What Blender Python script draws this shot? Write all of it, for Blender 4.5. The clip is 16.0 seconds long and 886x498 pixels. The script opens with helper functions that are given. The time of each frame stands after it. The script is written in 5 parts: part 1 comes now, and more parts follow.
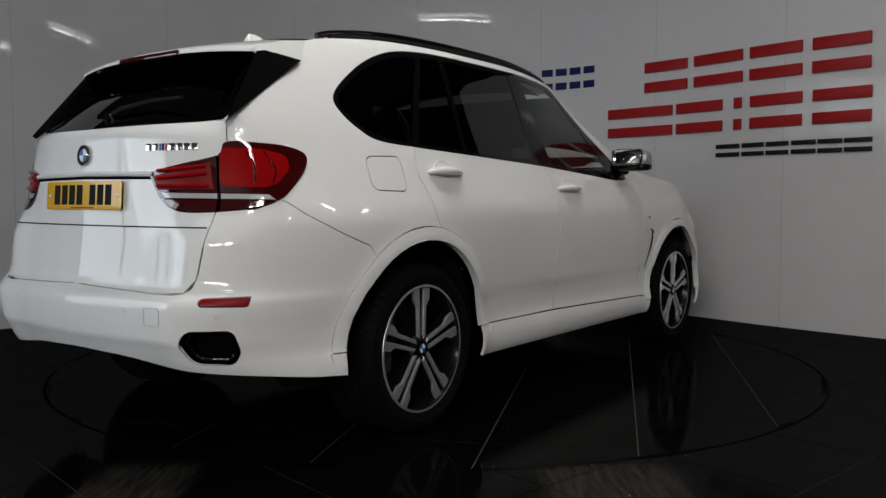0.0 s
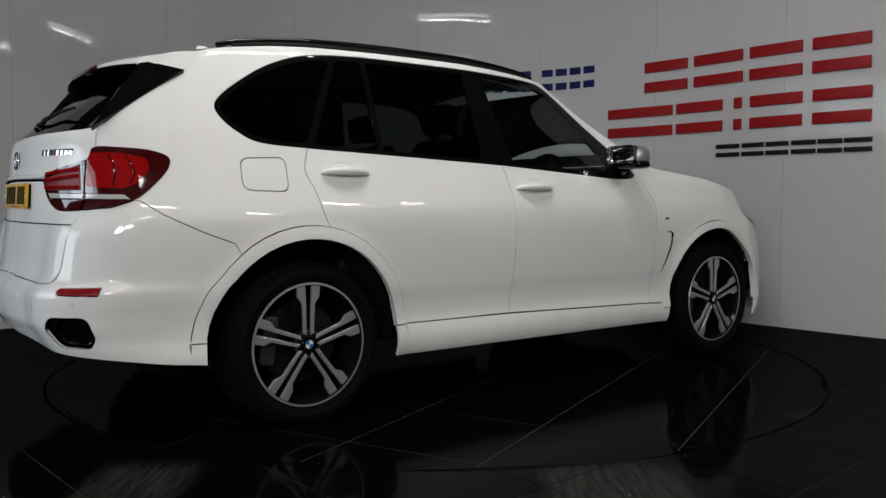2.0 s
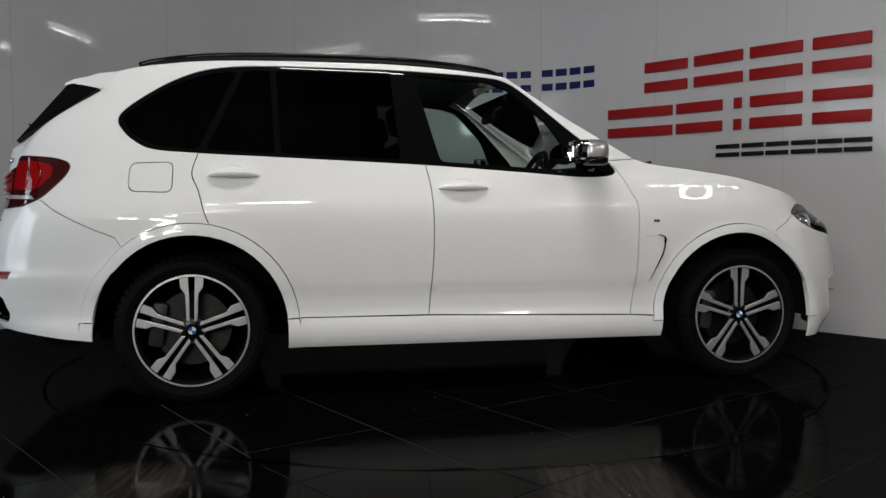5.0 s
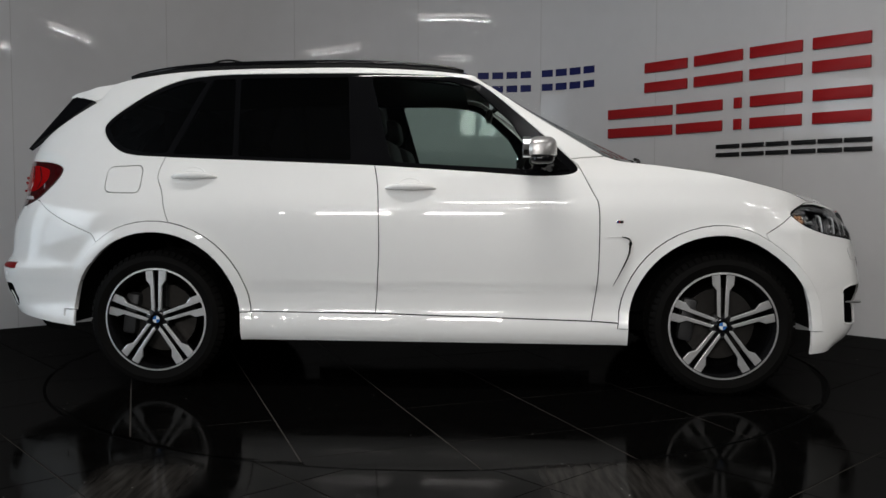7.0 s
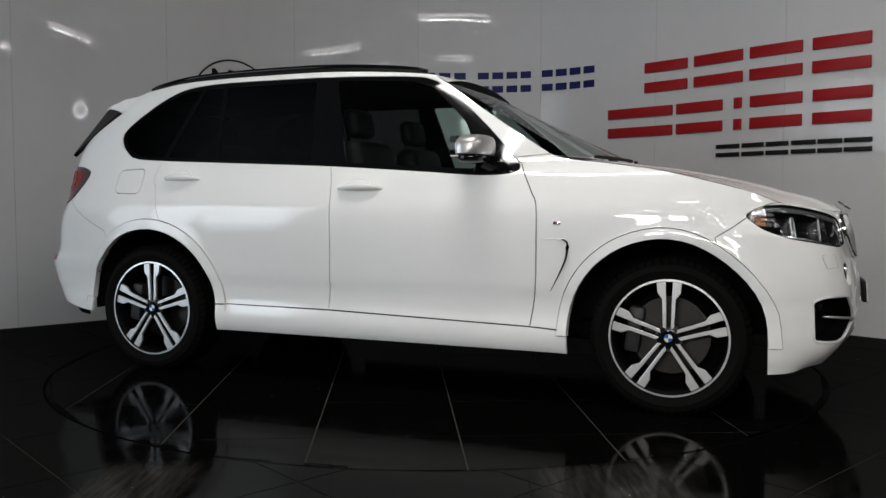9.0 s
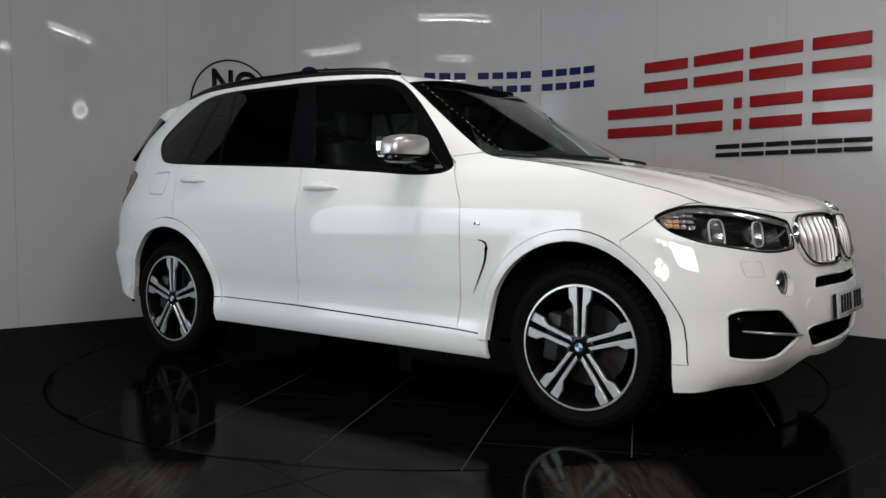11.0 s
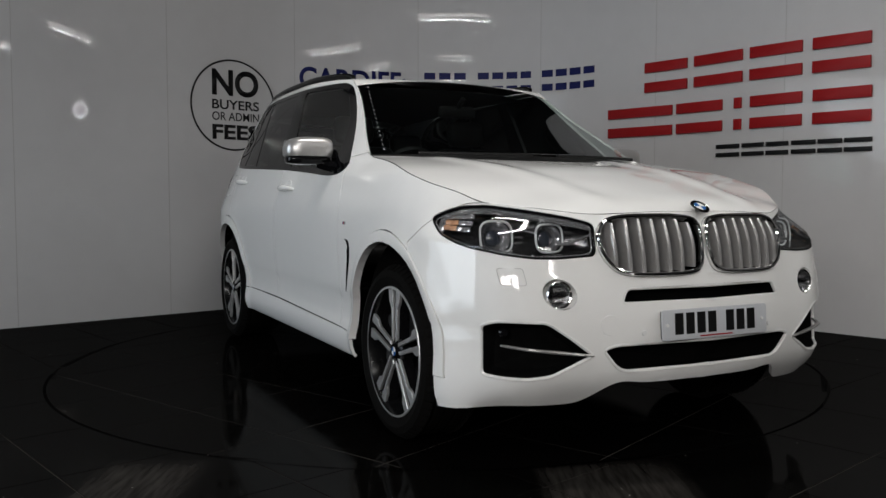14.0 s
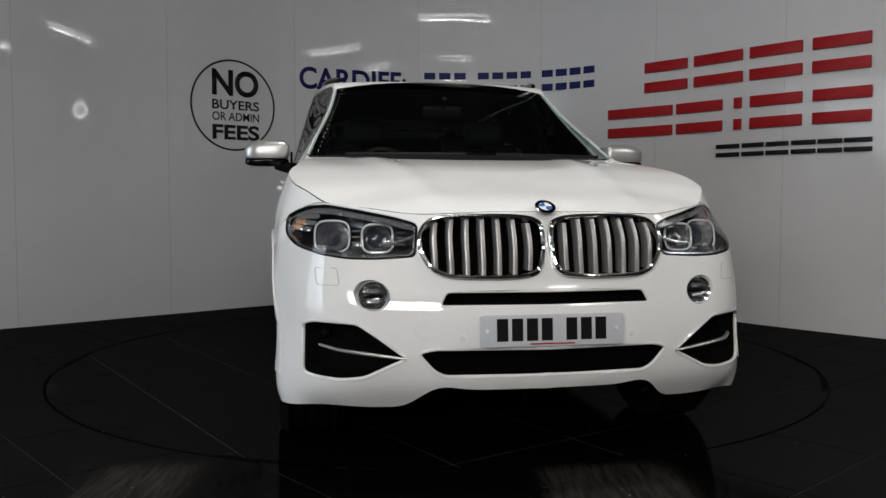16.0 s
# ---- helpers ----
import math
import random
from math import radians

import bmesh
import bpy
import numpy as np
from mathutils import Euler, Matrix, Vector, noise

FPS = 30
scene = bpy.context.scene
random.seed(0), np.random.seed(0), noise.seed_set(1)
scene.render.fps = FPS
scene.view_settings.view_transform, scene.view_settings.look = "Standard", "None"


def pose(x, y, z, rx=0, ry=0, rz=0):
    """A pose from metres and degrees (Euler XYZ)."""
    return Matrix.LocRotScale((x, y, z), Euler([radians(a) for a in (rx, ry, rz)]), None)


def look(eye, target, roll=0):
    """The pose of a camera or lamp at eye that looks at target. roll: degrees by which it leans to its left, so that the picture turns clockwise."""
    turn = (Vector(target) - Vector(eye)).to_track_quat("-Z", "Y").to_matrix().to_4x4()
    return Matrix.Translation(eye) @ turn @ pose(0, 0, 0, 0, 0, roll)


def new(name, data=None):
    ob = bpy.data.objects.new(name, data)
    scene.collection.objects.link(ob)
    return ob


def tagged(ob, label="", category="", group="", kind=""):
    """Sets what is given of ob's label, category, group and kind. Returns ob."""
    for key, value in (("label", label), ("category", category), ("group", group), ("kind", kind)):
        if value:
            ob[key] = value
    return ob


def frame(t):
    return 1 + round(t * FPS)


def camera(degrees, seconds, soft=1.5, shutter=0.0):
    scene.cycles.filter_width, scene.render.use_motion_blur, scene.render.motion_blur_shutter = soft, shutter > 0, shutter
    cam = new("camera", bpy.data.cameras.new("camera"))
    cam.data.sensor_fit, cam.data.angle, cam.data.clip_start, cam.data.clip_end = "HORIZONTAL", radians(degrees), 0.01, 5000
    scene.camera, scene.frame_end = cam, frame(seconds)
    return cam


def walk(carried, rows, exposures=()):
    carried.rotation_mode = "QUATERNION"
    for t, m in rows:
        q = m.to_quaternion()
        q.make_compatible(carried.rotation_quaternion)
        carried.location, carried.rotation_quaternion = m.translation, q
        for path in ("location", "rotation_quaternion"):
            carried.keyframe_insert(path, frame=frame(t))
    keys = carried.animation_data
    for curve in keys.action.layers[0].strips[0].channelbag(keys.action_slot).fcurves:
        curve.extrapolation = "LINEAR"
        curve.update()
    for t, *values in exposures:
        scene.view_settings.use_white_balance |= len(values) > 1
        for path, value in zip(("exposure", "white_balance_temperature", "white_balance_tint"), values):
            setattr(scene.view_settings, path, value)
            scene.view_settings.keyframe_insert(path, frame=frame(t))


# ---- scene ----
# the camera stands still; the turntable turns the car before it
EYE, AIM = (0, -5.2566, 0.9846), (0.0358, 0.7334, 0.6393)
cam = camera(55.77, 16.0)
walk(cam, [(0, look(EYE, AIM, 0.096)), (16, look(EYE, AIM, 0.096))],
     [(0, .32), (1.5, .47), (3.5, .55), (9, .62), (12.5, .76), (13.2, .70), (14.0, .52), (14.8, .54), (16, .62)])
TURNS = [(0.0, 53.64), (0.5, 49.38), (1.0, 45.13), (1.5, 40.94), (2.0, 36.7), (2.5, 32.54), (3.0, 28.46), (3.5, 24.44), (4.0, 20.36), (6.5, -0.35), (7.0, -4.43), (7.5, -8.57), (8.0, -12.87), (8.5, -17.19), (9.0, -21.44), (11.5, -41.92), (12.0, -46.06), (12.5, -50.18), (13.0, -54.57), (13.5, -59.07), (14.0, -63.47), (14.5, -67.79), (15.0, -72.05), (15.5, -76.17), (16.0, -79.53)]
PIVOT = (-0.0477, 0.0363)

import mathutils.geometry
import mathutils


# ---- light ----
world = bpy.data.worlds.new("world")
scene.world = world
world.use_nodes = True
world.node_tree.nodes["Background"].inputs[0].default_value = (.75, .85, 1, 1)
world.node_tree.nodes["Background"].inputs[1].default_value = .3
scene.view_settings.exposure = 0.0


def area(name, m, sx, sy, watts, colour=(1, 1, 1)):
    d = bpy.data.lights.new(name, "AREA")
    d.shape, d.size, d.size_y, d.energy, d.color = "RECTANGLE", sx, sy, watts, colour
    ob = new(name, d)
    ob.matrix_world = m
    return ob


# daylight through the open shop front, and the tubes of the ceiling battens
area("daylight", look((-6.85, -3.4, 2.0), (0, -.8, 1.0)), 3.6, 2.6, 54, (.86, .93, 1))
for wx in (-5.2, -3.2, -1.2):
    area("high_daylight", look((wx, -11.85, 3.2), (wx + .6, 0, 2.2)), 1.35, .75, 76, (1, .96, .93))
BATTENS = [(0, -1.8), (0, -5.6), (0, -8.4), (4.4, -3.2), (4.4, -5.6), (4.4, -8.4)]
for bx, by in BATTENS:
    area("tube_light", pose(bx, by, 3.83), 1.4, .09, 30 if by > -2 else 22, (1, .985, .965))


# ---- materials ----
def mat(name, colour, rough=.5, metal=0.0, coat=0.0, grain=0.0, scale=40.0, bump=0.0, spread=0.0, trans=0.0, glow=None, ior=1.5, spec=.5):
    """A node material: base colour with fine and broad variation, bump and gloss."""
    m = bpy.data.materials.new(name)
    m.use_nodes = True
    nt = m.node_tree
    b = nt.nodes["Principled BSDF"]
    b.inputs["Base Color"].default_value = (*colour, 1)
    b.inputs["Roughness"].default_value, b.inputs["Metallic"].default_value = rough, metal
    b.inputs["Coat Weight"].default_value, b.inputs["Coat Roughness"].default_value = coat, .015
    b.inputs["Transmission Weight"].default_value, b.inputs["IOR"].default_value = trans, ior
    b.inputs["Specular IOR Level"].default_value = spec
    if glow:
        b.inputs["Emission Color"].default_value, b.inputs["Emission Strength"].default_value = (*glow[0], 1), glow[1]
    if grain or bump or spread:
        co = nt.nodes.new("ShaderNodeTexCoord")
        fine, broad = nt.nodes.new("ShaderNodeTexNoise"), nt.nodes.new("ShaderNodeTexNoise")
        fine.inputs["Scale"].default_value, fine.inputs["Detail"].default_value = scale, 8
        broad.inputs["Scale"].default_value, broad.inputs["Detail"].default_value = scale / 18, 4
        for n in (fine, broad):
            nt.links.new(co.outputs["Object"], n.inputs["Vector"])
        both = nt.nodes.new("ShaderNodeMath")
        both.operation = "ADD"
        nt.links.new(fine.outputs["Fac"], both.inputs[0])
        nt.links.new(broad.outputs["Fac"], both.inputs[1])
        if grain:
            mr = nt.nodes.new("ShaderNodeMapRange")
            mr.inputs["From Min"].default_value, mr.inputs["From Max"].default_value = .6, 1.4
            mr.inputs["To Min"].default_value, mr.inputs["To Max"].default_value = 1 - grain, 1 + grain
            nt.links.new(both.outputs[0], mr.inputs["Value"])
            mul = nt.nodes.new("ShaderNodeVectorMath")
            mul.operation = "SCALE"
            mul.inputs[0].default_value = colour
            nt.links.new(mr.outputs[0], mul.inputs["Scale"])
            nt.links.new(mul.outputs[0], b.inputs["Base Color"])
        if spread:
            rr = nt.nodes.new("ShaderNodeMapRange")
            rr.inputs["From Min"].default_value, rr.inputs["From Max"].default_value = .6, 1.4
            rr.inputs["To Min"].default_value, rr.inputs["To Max"].default_value = max(0, rough - spread), rough + spread
            nt.links.new(both.outputs[0], rr.inputs["Value"])
            nt.links.new(rr.outputs[0], b.inputs["Roughness"])
        if bump:
            bp = nt.nodes.new("ShaderNodeBump")
            bp.inputs["Strength"].default_value, bp.inputs["Distance"].default_value = bump, .002
            nt.links.new(fine.outputs["Fac"], bp.inputs["Height"])
            nt.links.new(bp.outputs[0], b.inputs["Normal"])
    return m


WHITE = mat("white_car_paint", (.85, .845, .825), .6, coat=1.0, grain=.012, scale=9, spread=.03, spec=0)
GLOSSBLACK = mat("gloss_black_trim", (.004, .004, .0045), .07, coat=.0, spec=.2, grain=.2, scale=20)
MATTBLACK = mat("black_plastic", (.008, .008, .008), .6, grain=.3, scale=120, bump=.3, spec=.15)
# near-black without gloss: paints shade into gaps, recesses and the car's insides
VOID = mat("painted_shade_inside", (.004, .004, .004), .9, grain=.3, scale=30, spec=0)
CHROME = mat("chrome", (.8, .8, .8), .06, 1.0, grain=.02, scale=30)
SATIN = mat("satin_silver", (.50, .49, .48), .34, .65, grain=.05, scale=60, spread=.05)
ALLOY = mat("machined_alloy", (.74, .74, .735), .36, .8, grain=.06, scale=90, spread=.06)
ALLOYDARK = mat("black_alloy_paint", (.006, .006, .0065), .2, spec=.2, coat=.0, grain=.2, scale=30)
RUBBER = mat("tyre_rubber", (.004, .0037, .0034), .75, spec=.06, grain=.3, scale=60, bump=.35, spread=.1)
DISC = mat("brake_disc_steel", (.05, .047, .044), .45, 1.0, grain=.2, scale=50, spread=.1)
CALIPER = mat("grey_caliper_metal", (.035, .035, .036), .5, .3, grain=.2, scale=60)


def pane(name, tint, ior=1.5):
    """Thin glass: clear or tinted, with a mirror sheen that grows at a slant."""
    m = bpy.data.materials.new(name)
    m.use_nodes = True
    nt = m.node_tree
    nt.nodes.remove(nt.nodes["Principled BSDF"])
    see, shine, mix, fr = (nt.nodes.new("ShaderNode" + k) for k in ("BsdfTransparent", "BsdfGlossy", "MixShader", "Fresnel"))
    see.inputs["Color"].default_value = (*tint, 1)
    shine.inputs["Roughness"].default_value = .01
    fr.inputs["IOR"].default_value = ior
    nt.links.new(fr.outputs[0], mix.inputs[0])
    nt.links.new(see.outputs[0], mix.inputs[1])
    nt.links.new(shine.outputs[0], mix.inputs[2])
    nt.links.new(mix.outputs[0], nt.nodes["Material Output"].inputs["Surface"])
    return m


CLEAR = pane("clear_glass", (.66, .76, .72))
PRIVACY = pane("privacy_glass", (.05, .052, .055))
TINT = pane("tinted_windscreen_glass", (.46, .54, .52))
LENS = pane("clear_lamp_lens", (.93, .94, .95), 1.45)
LAMPSILVER = mat("lamp_reflector", (.6, .6, .61), .16, .8, grain=.15, scale=50)
LAMPDARK = mat("lamp_bowl", (.22, .222, .226), .2, .9, grain=.1, scale=60)
BULB = mat("projector_glass", (.03, .035, .045), .03, coat=1.0, grain=.1, scale=40)
HALO = mat("pale_light_ring", (.55, .56, .57), .25, coat=.6, grain=.04, scale=60)
REDLENS = mat("red_lamp_lens", (.30, .003, .004), .04, coat=1.0, spec=0, grain=.15, scale=30)
REFLECTRED = mat("red_reflector", (.20, .004, .005), .35, grain=.1, scale=60, spec=.2)
REDDARK = mat("dark_red_lamp_lens", (.045, .0012, .0018), .05, coat=1.0, grain=.15, scale=30)
SMOKED = mat("pale_lamp_lens", (.5, .49, .48), .1, coat=1.0, grain=.1, scale=80)
AMBER = mat("amber_lens", (.55, .30, .17), .12, coat=.8, grain=.2, scale=120)
BLUE = mat("blue_enamel", (.03, .14, .42), .15, coat=1.0, grain=.05, scale=90)
RED = mat("red_enamel", (.5, .02, .03), .2, coat=1.0, grain=.05, scale=90)
PLATEWHITE = mat("white_plate", (.58, .595, .62), .3, coat=.6, grain=.03, scale=60)
PLATEYELLOW = mat("yellow_plate", (.82, .46, .02), .3, coat=.6, grain=.03, scale=60)
PLATEINK = mat("black_plate_bar", (.008, .008, .008), .6, grain=.1, scale=60, spec=.08)
SEATHIDE = mat("black_leather", (.006, .0057, .0054), .5, spec=.12, grain=.2, scale=90, bump=.2)
PANELWHITE = mat("white_gloss_wall_panel", (.56, .555, .555), .4, coat=.35, grain=.03, scale=6, spread=.05, bump=.012, spec=0)
JOINT = mat("grey_panel_joint", (.42, .41, .4), .4, grain=.1, scale=40)


def tile_material():
    """Black polished tile: near-black body, a weak mirror, dust specks, and worn grey tyre tracks before the turntable."""
    m = bpy.data.materials.new("black_polished_tile")
    m.use_nodes = True
    nt = m.node_tree
    N, link = nt.nodes, nt.links.new
    N.remove(N["Principled BSDF"])
    co = N.new("ShaderNodeTexCoord")
    body, shine, mix = N.new("ShaderNodeBsdfDiffuse"), N.new("ShaderNodeBsdfGlossy"), N.new("ShaderNodeMixShader")
    shine.inputs["Color"].default_value = (1, .985, .97, 1)
    mix.inputs[0].default_value = .028

    def math_node(op, a, b):
        n = N.new("ShaderNodeMath")
        n.operation, n.use_clamp = op, True
        for k, v in ((0, a), (1, b)):
            if isinstance(v, (int, float)):
                n.inputs[k].default_value = v
            else:
                link(v, n.inputs[k])
        return n.outputs[0]

    def ramp(v, a, b, c, d):
        n = N.new("ShaderNodeMapRange")
        n.interpolation_type = "SMOOTHSTEP"
        for k, q in (("From Min", a), ("From Max", b), ("To Min", c), ("To Max", d)):
            n.inputs[k].default_value = q
        link(v, n.inputs["Value"])
        return n.outputs[0]

    grain = N.new("ShaderNodeTexNoise")
    grain.inputs["Scale"].default_value, grain.inputs["Detail"].default_value = 7, 9
    link(co.outputs["Object"], grain.inputs["Vector"])
    link(ramp(grain.outputs["Fac"], .35, .7, .06, .14), shine.inputs["Roughness"])
    cell = N.new("ShaderNodeTexVoronoi")
    cell.inputs["Scale"].default_value = 8
    link(co.outputs["Object"], cell.inputs["Vector"])
    speck = ramp(cell.outputs["Distance"], .014, .028, .5, 0)
    stretch = N.new("ShaderNodeMapping")
    stretch.inputs["Scale"].default_value = (48, 5, 1)
    stretch.inputs["Rotation"].default_value = (0, 0, radians(12))
    link(co.outputs["Object"], stretch.inputs["Vector"])
    streak = N.new("ShaderNodeTexNoise")
    streak.inputs["Scale"].default_value, streak.inputs["Detail"].default_value = 1, 6
    link(stretch.outputs[0], streak.inputs["Vector"])
    sep = N.new("ShaderNodeSeparateXYZ")
    link(co.outputs["Object"], sep.inputs[0])
    x, y = sep.outputs[0], sep.outputs[1]
    before = ramp(y, -2.30, -2.08, 1, 0)
    tracks = None
    for x0, x1 in TRACKS:
        t = math_node("MULTIPLY", ramp(x, x0 - .05, x0 + .05, 0, 1), ramp(x, x1 - .06, x1 + .06, 1, 0))
        tracks = t if tracks is None else math_node("ADD", tracks, t)
    worn = math_node("MULTIPLY", math_node("MULTIPLY", tracks, before), ramp(streak.outputs["Fac"], .25, .75, .25, 1))
    base = N.new("ShaderNodeMix")
    base.data_type = "RGBA"
    base.inputs[6].default_value, base.inputs[7].default_value = (.0018, .0017, .0016, 1), (.032, .029, .026, 1)
    link(worn, base.inputs[0])
    dust = N.new("ShaderNodeMix")
    dust.data_type = "RGBA"
    dust.inputs[7].default_value = (.7, .68, .64, 1)
    link(speck, dust.inputs[0])
    link(base.outputs[2], dust.inputs[6])
    link(dust.outputs[2], body.inputs["Color"])
    link(body.outputs[0], mix.inputs[1])
    link(shine.outputs[0], mix.inputs[2])
    link(mix.outputs[0], N["Material Output"].inputs["Surface"])
    return m


TRACKS = ((-1.22, -.88), (.38, .86))
TILE = tile_material()
GROUT = mat("grey_grout", (.055, .05, .046), .85, grain=.3, scale=90, bump=.3, spec=.05)
# black of the turntable gap, also of the shade lines painted on the tailgate
RIMSHADE = mat("black_rim_and_painted_shade", (.003, .003, .003), .7, grain=.2, scale=60, spec=0)
LETTERRED = mat("red_letter_acrylic", (.30, .008, .010), .45, spec=.2, grain=.05, scale=30)
LETTERBLACK = mat("black_letter_acrylic", (.006, .006, .0065), .45, spec=.2, grain=.1, scale=30)
LETTERBLUE = mat("navy_vinyl", (.008, .012, .085), .5, spec=.15, grain=.05, scale=30)
CEIL = mat("grey_ceiling_sheet", (.06, .062, .065), .7, grain=.1, scale=6, bump=.1)
FARWALL = mat("showroom_wall_paint", (.15, .145, .14), .6, grain=.1, scale=5)
TUBE = mat("lit_tube", (.9, .9, .9), .4, glow=((1, .97, .93), 9))
RINGGLOW = mat("lit_ring", (.9, .9, .9), .4, glow=((.95, .98, 1), 30))
SKYGLOW = mat("bright_shop_front", (.8, .9, 1), .5, glow=((.76, .88, 1), 1.8))
FIXTURE = mat("white_enamel_fitting", (.75, .75, .74), .4, grain=.04, scale=20)


# ---- mesh helpers ----
def mesh(name, verts, faces, material, parent=None, label="", smooth_faces=True):
    me = bpy.data.meshes.new(name)
    me.from_pydata([tuple(map(float, v)) for v in verts], [], [tuple(map(int, f)) for f in faces])
    me.materials.append(material)
    if smooth_faces:
        me.shade_smooth()
    ob = new(name, me)
    ob.parent = parent
    return tagged(ob, label)


def part(name, bm, material, parent=None, label="", flat=False):
    me = bpy.data.meshes.new(name)
    bm.to_mesh(me)
    bm.free()
    me.materials.append(material)
    if not flat:
        me.shade_smooth()
        me.set_sharp_from_angle(angle=radians(35))
    ob = new(name, me)
    ob.parent = parent
    return tagged(ob, label)


def box_bm(sx, sy, sz, bevel=.01, at=(0, 0, 0), turn=(0, 0, 0), seg=2):
    bm = bmesh.new()
    bmesh.ops.create_cube(bm, size=1, matrix=pose(*at, *turn) @ Matrix.Diagonal((sx, sy, sz, 1)))
    if bevel:
        bmesh.ops.bevel(bm, geom=bm.edges[:], offset=bevel, segments=seg, affect="EDGES", profile=.5)
    return bm


def lathe_bm(profile, n=64, m=Matrix()):
    """Turns (radius, height) points about z."""
    bm = bmesh.new()
    rings = []
    for r, h in profile:
        rings.append([bm.verts.new(m @ Vector((r * math.cos(2 * math.pi * k / n), r * math.sin(2 * math.pi * k / n), h))) for k in range(n)] if r > 1e-6 else [bm.verts.new(m @ Vector((0, 0, h)))])
    for a, b in zip(rings, rings[1:]):
        for k in range(n):
            q = [a[k % len(a)], a[(k + 1) % len(a)], b[(k + 1) % len(b)], b[k % len(b)]]
            f = list(dict.fromkeys(q))
            if len(f) > 2:
                bm.faces.new(f)
    bmesh.ops.recalc_face_normals(bm, faces=bm.faces[:])
    return bm


def tube_bm(points, radius, n=8, closed=False, squash=1.0):
    """A round bar along points."""
    P = [Vector(q) for q in points]
    bm = bmesh.new()
    rings = []
    for i, q in enumerate(P):
        a = P[i - 1] if i or closed else q
        b = P[(i + 1) % len(P)] if i + 1 < len(P) or closed else q
        d = (b - a).normalized()
        u = d.cross(Vector((0, 0, 1)))
        u = u.normalized() if u.length > 1e-4 else Vector((1, 0, 0))
        w = u.cross(d)
        rr = radius(i / (len(P) - 1)) if callable(radius) else radius
        rings.append([bm.verts.new(q + rr * (math.cos(2 * math.pi * k / n) * u + squash * math.sin(2 * math.pi * k / n) * w)) for k in range(n)])
    for i in range(len(rings) - (0 if closed else 1)):
        a, b = rings[i], rings[(i + 1) % len(rings)]
        for k in range(n):
            bm.faces.new((a[k], a[(k + 1) % n], b[(k + 1) % n], b[k]))
    if not closed:
        bm.faces.new(rings[0])
        bm.faces.new(rings[-1])
    bmesh.ops.recalc_face_normals(bm, faces=bm.faces[:])
    return bm


def prism_bm(outline, depth, m=Matrix(), bevel=0.0):
    """An outline (x, y) raised by depth along z."""
    bm = bmesh.new()
    f = bm.faces.new([bm.verts.new((*q, 0)) for q in outline])
    r = bmesh.ops.extrude_face_region(bm, geom=[f])
    bmesh.ops.translate(bm, verts=[v for v in r["geom"] if isinstance(v, bmesh.types.BMVert)], vec=(0, 0, depth))
    bmesh.ops.recalc_face_normals(bm, faces=bm.faces[:])
    if bevel:
        top = [e for e in bm.edges if all(abs(v.co.z - depth) < 1e-6 for v in e.verts)]
        bmesh.ops.bevel(bm, geom=top, offset=bevel, segments=2, affect="EDGES", profile=.5)
    bmesh.ops.transform(bm, matrix=m, verts=bm.verts[:])
    return bm


# ---- the showroom ----
# corners of the panelled wall behind the turntable
CORNERS = [(-4.2, .45), (-3.243, 1.192), (-2.313, 1.974), (-1.353, 2.727), (-.2, 3.15), (1.0, 3.0), (1.92, 2.20), (2.674, 1.251), (3.52, .37)]
WALL_H = 3.3


CUM = [0]
for i in range(len(CORNERS) - 1):
    CUM.append(CUM[-1] + math.dist(CORNERS[i], CORNERS[i + 1]))


def wall_point(w):
    """Place on the gently bent wall at the length w along it."""
    i = max(0, min(len(CORNERS) - 2, max([k for k in range(len(CORNERS)) if CUM[k] <= w + 1e-9], default=0)))
    u = (w - CUM[i]) / (CUM[i + 1] - CUM[i])
    q = [np.array(CORNERS[k]) for k in (max(0, i - 1), i, i + 1, min(len(CORNERS) - 1, i + 2))]
    if i == 0:
        q[0] = 2 * q[1] - q[2]
    if i == len(CORNERS) - 2:
        q[3] = 2 * q[2] - q[1]
    return .5 * (2 * q[1] + (q[2] - q[0]) * u + (2 * q[0] - 5 * q[1] + 4 * q[2] - q[3]) * u * u + (3 * q[1] - q[0] - 3 * q[2] + q[3]) * u ** 3)


def on_wall(w, z, out=.0):
    """Pose on the wall: x along it, y up, z into the room."""
    p, t = wall_point(w), wall_point(w + .004) - wall_point(w - .004)
    u = Vector((*t, 0)).normalized()
    n = Vector((u.y, -u.x, 0))
    at = Vector((*p, z)) + n * out
    return Matrix(((u.x, 0, n.x, at.x), (u.y, 0, n.y, at.y), (0, 1, 0, at.z), (0, 0, 0, 1)))


def bend(bm, w, z, out=0.0):
    """Lays a flat mesh (x along, y up, z out) on the bent wall."""
    for v in bm.verts:
        v.co = on_wall(w + v.co.x, z + v.co.y, out + v.co.z).translation
    return bm


def plank_bm(length, height, depth, n=14):
    """A board cut into upright strips, so that it can bend."""
    bm = bmesh.new()
    rows = [[bm.verts.new((length * k / n, y, zz)) for y, zz in ((0, 0), (height, 0), (height, -depth), (0, -depth))] for k in range(n + 1)]
    for a, b in zip(rows, rows[1:]):
        for j in range(4):
            bm.faces.new((a[j], b[j], b[(j + 1) % 4], a[(j + 1) % 4]))
    bm.faces.new(rows[0]), bm.faces.new(rows[-1])
    bmesh.ops.recalc_face_normals(bm, faces=bm.faces[:])
    return bm


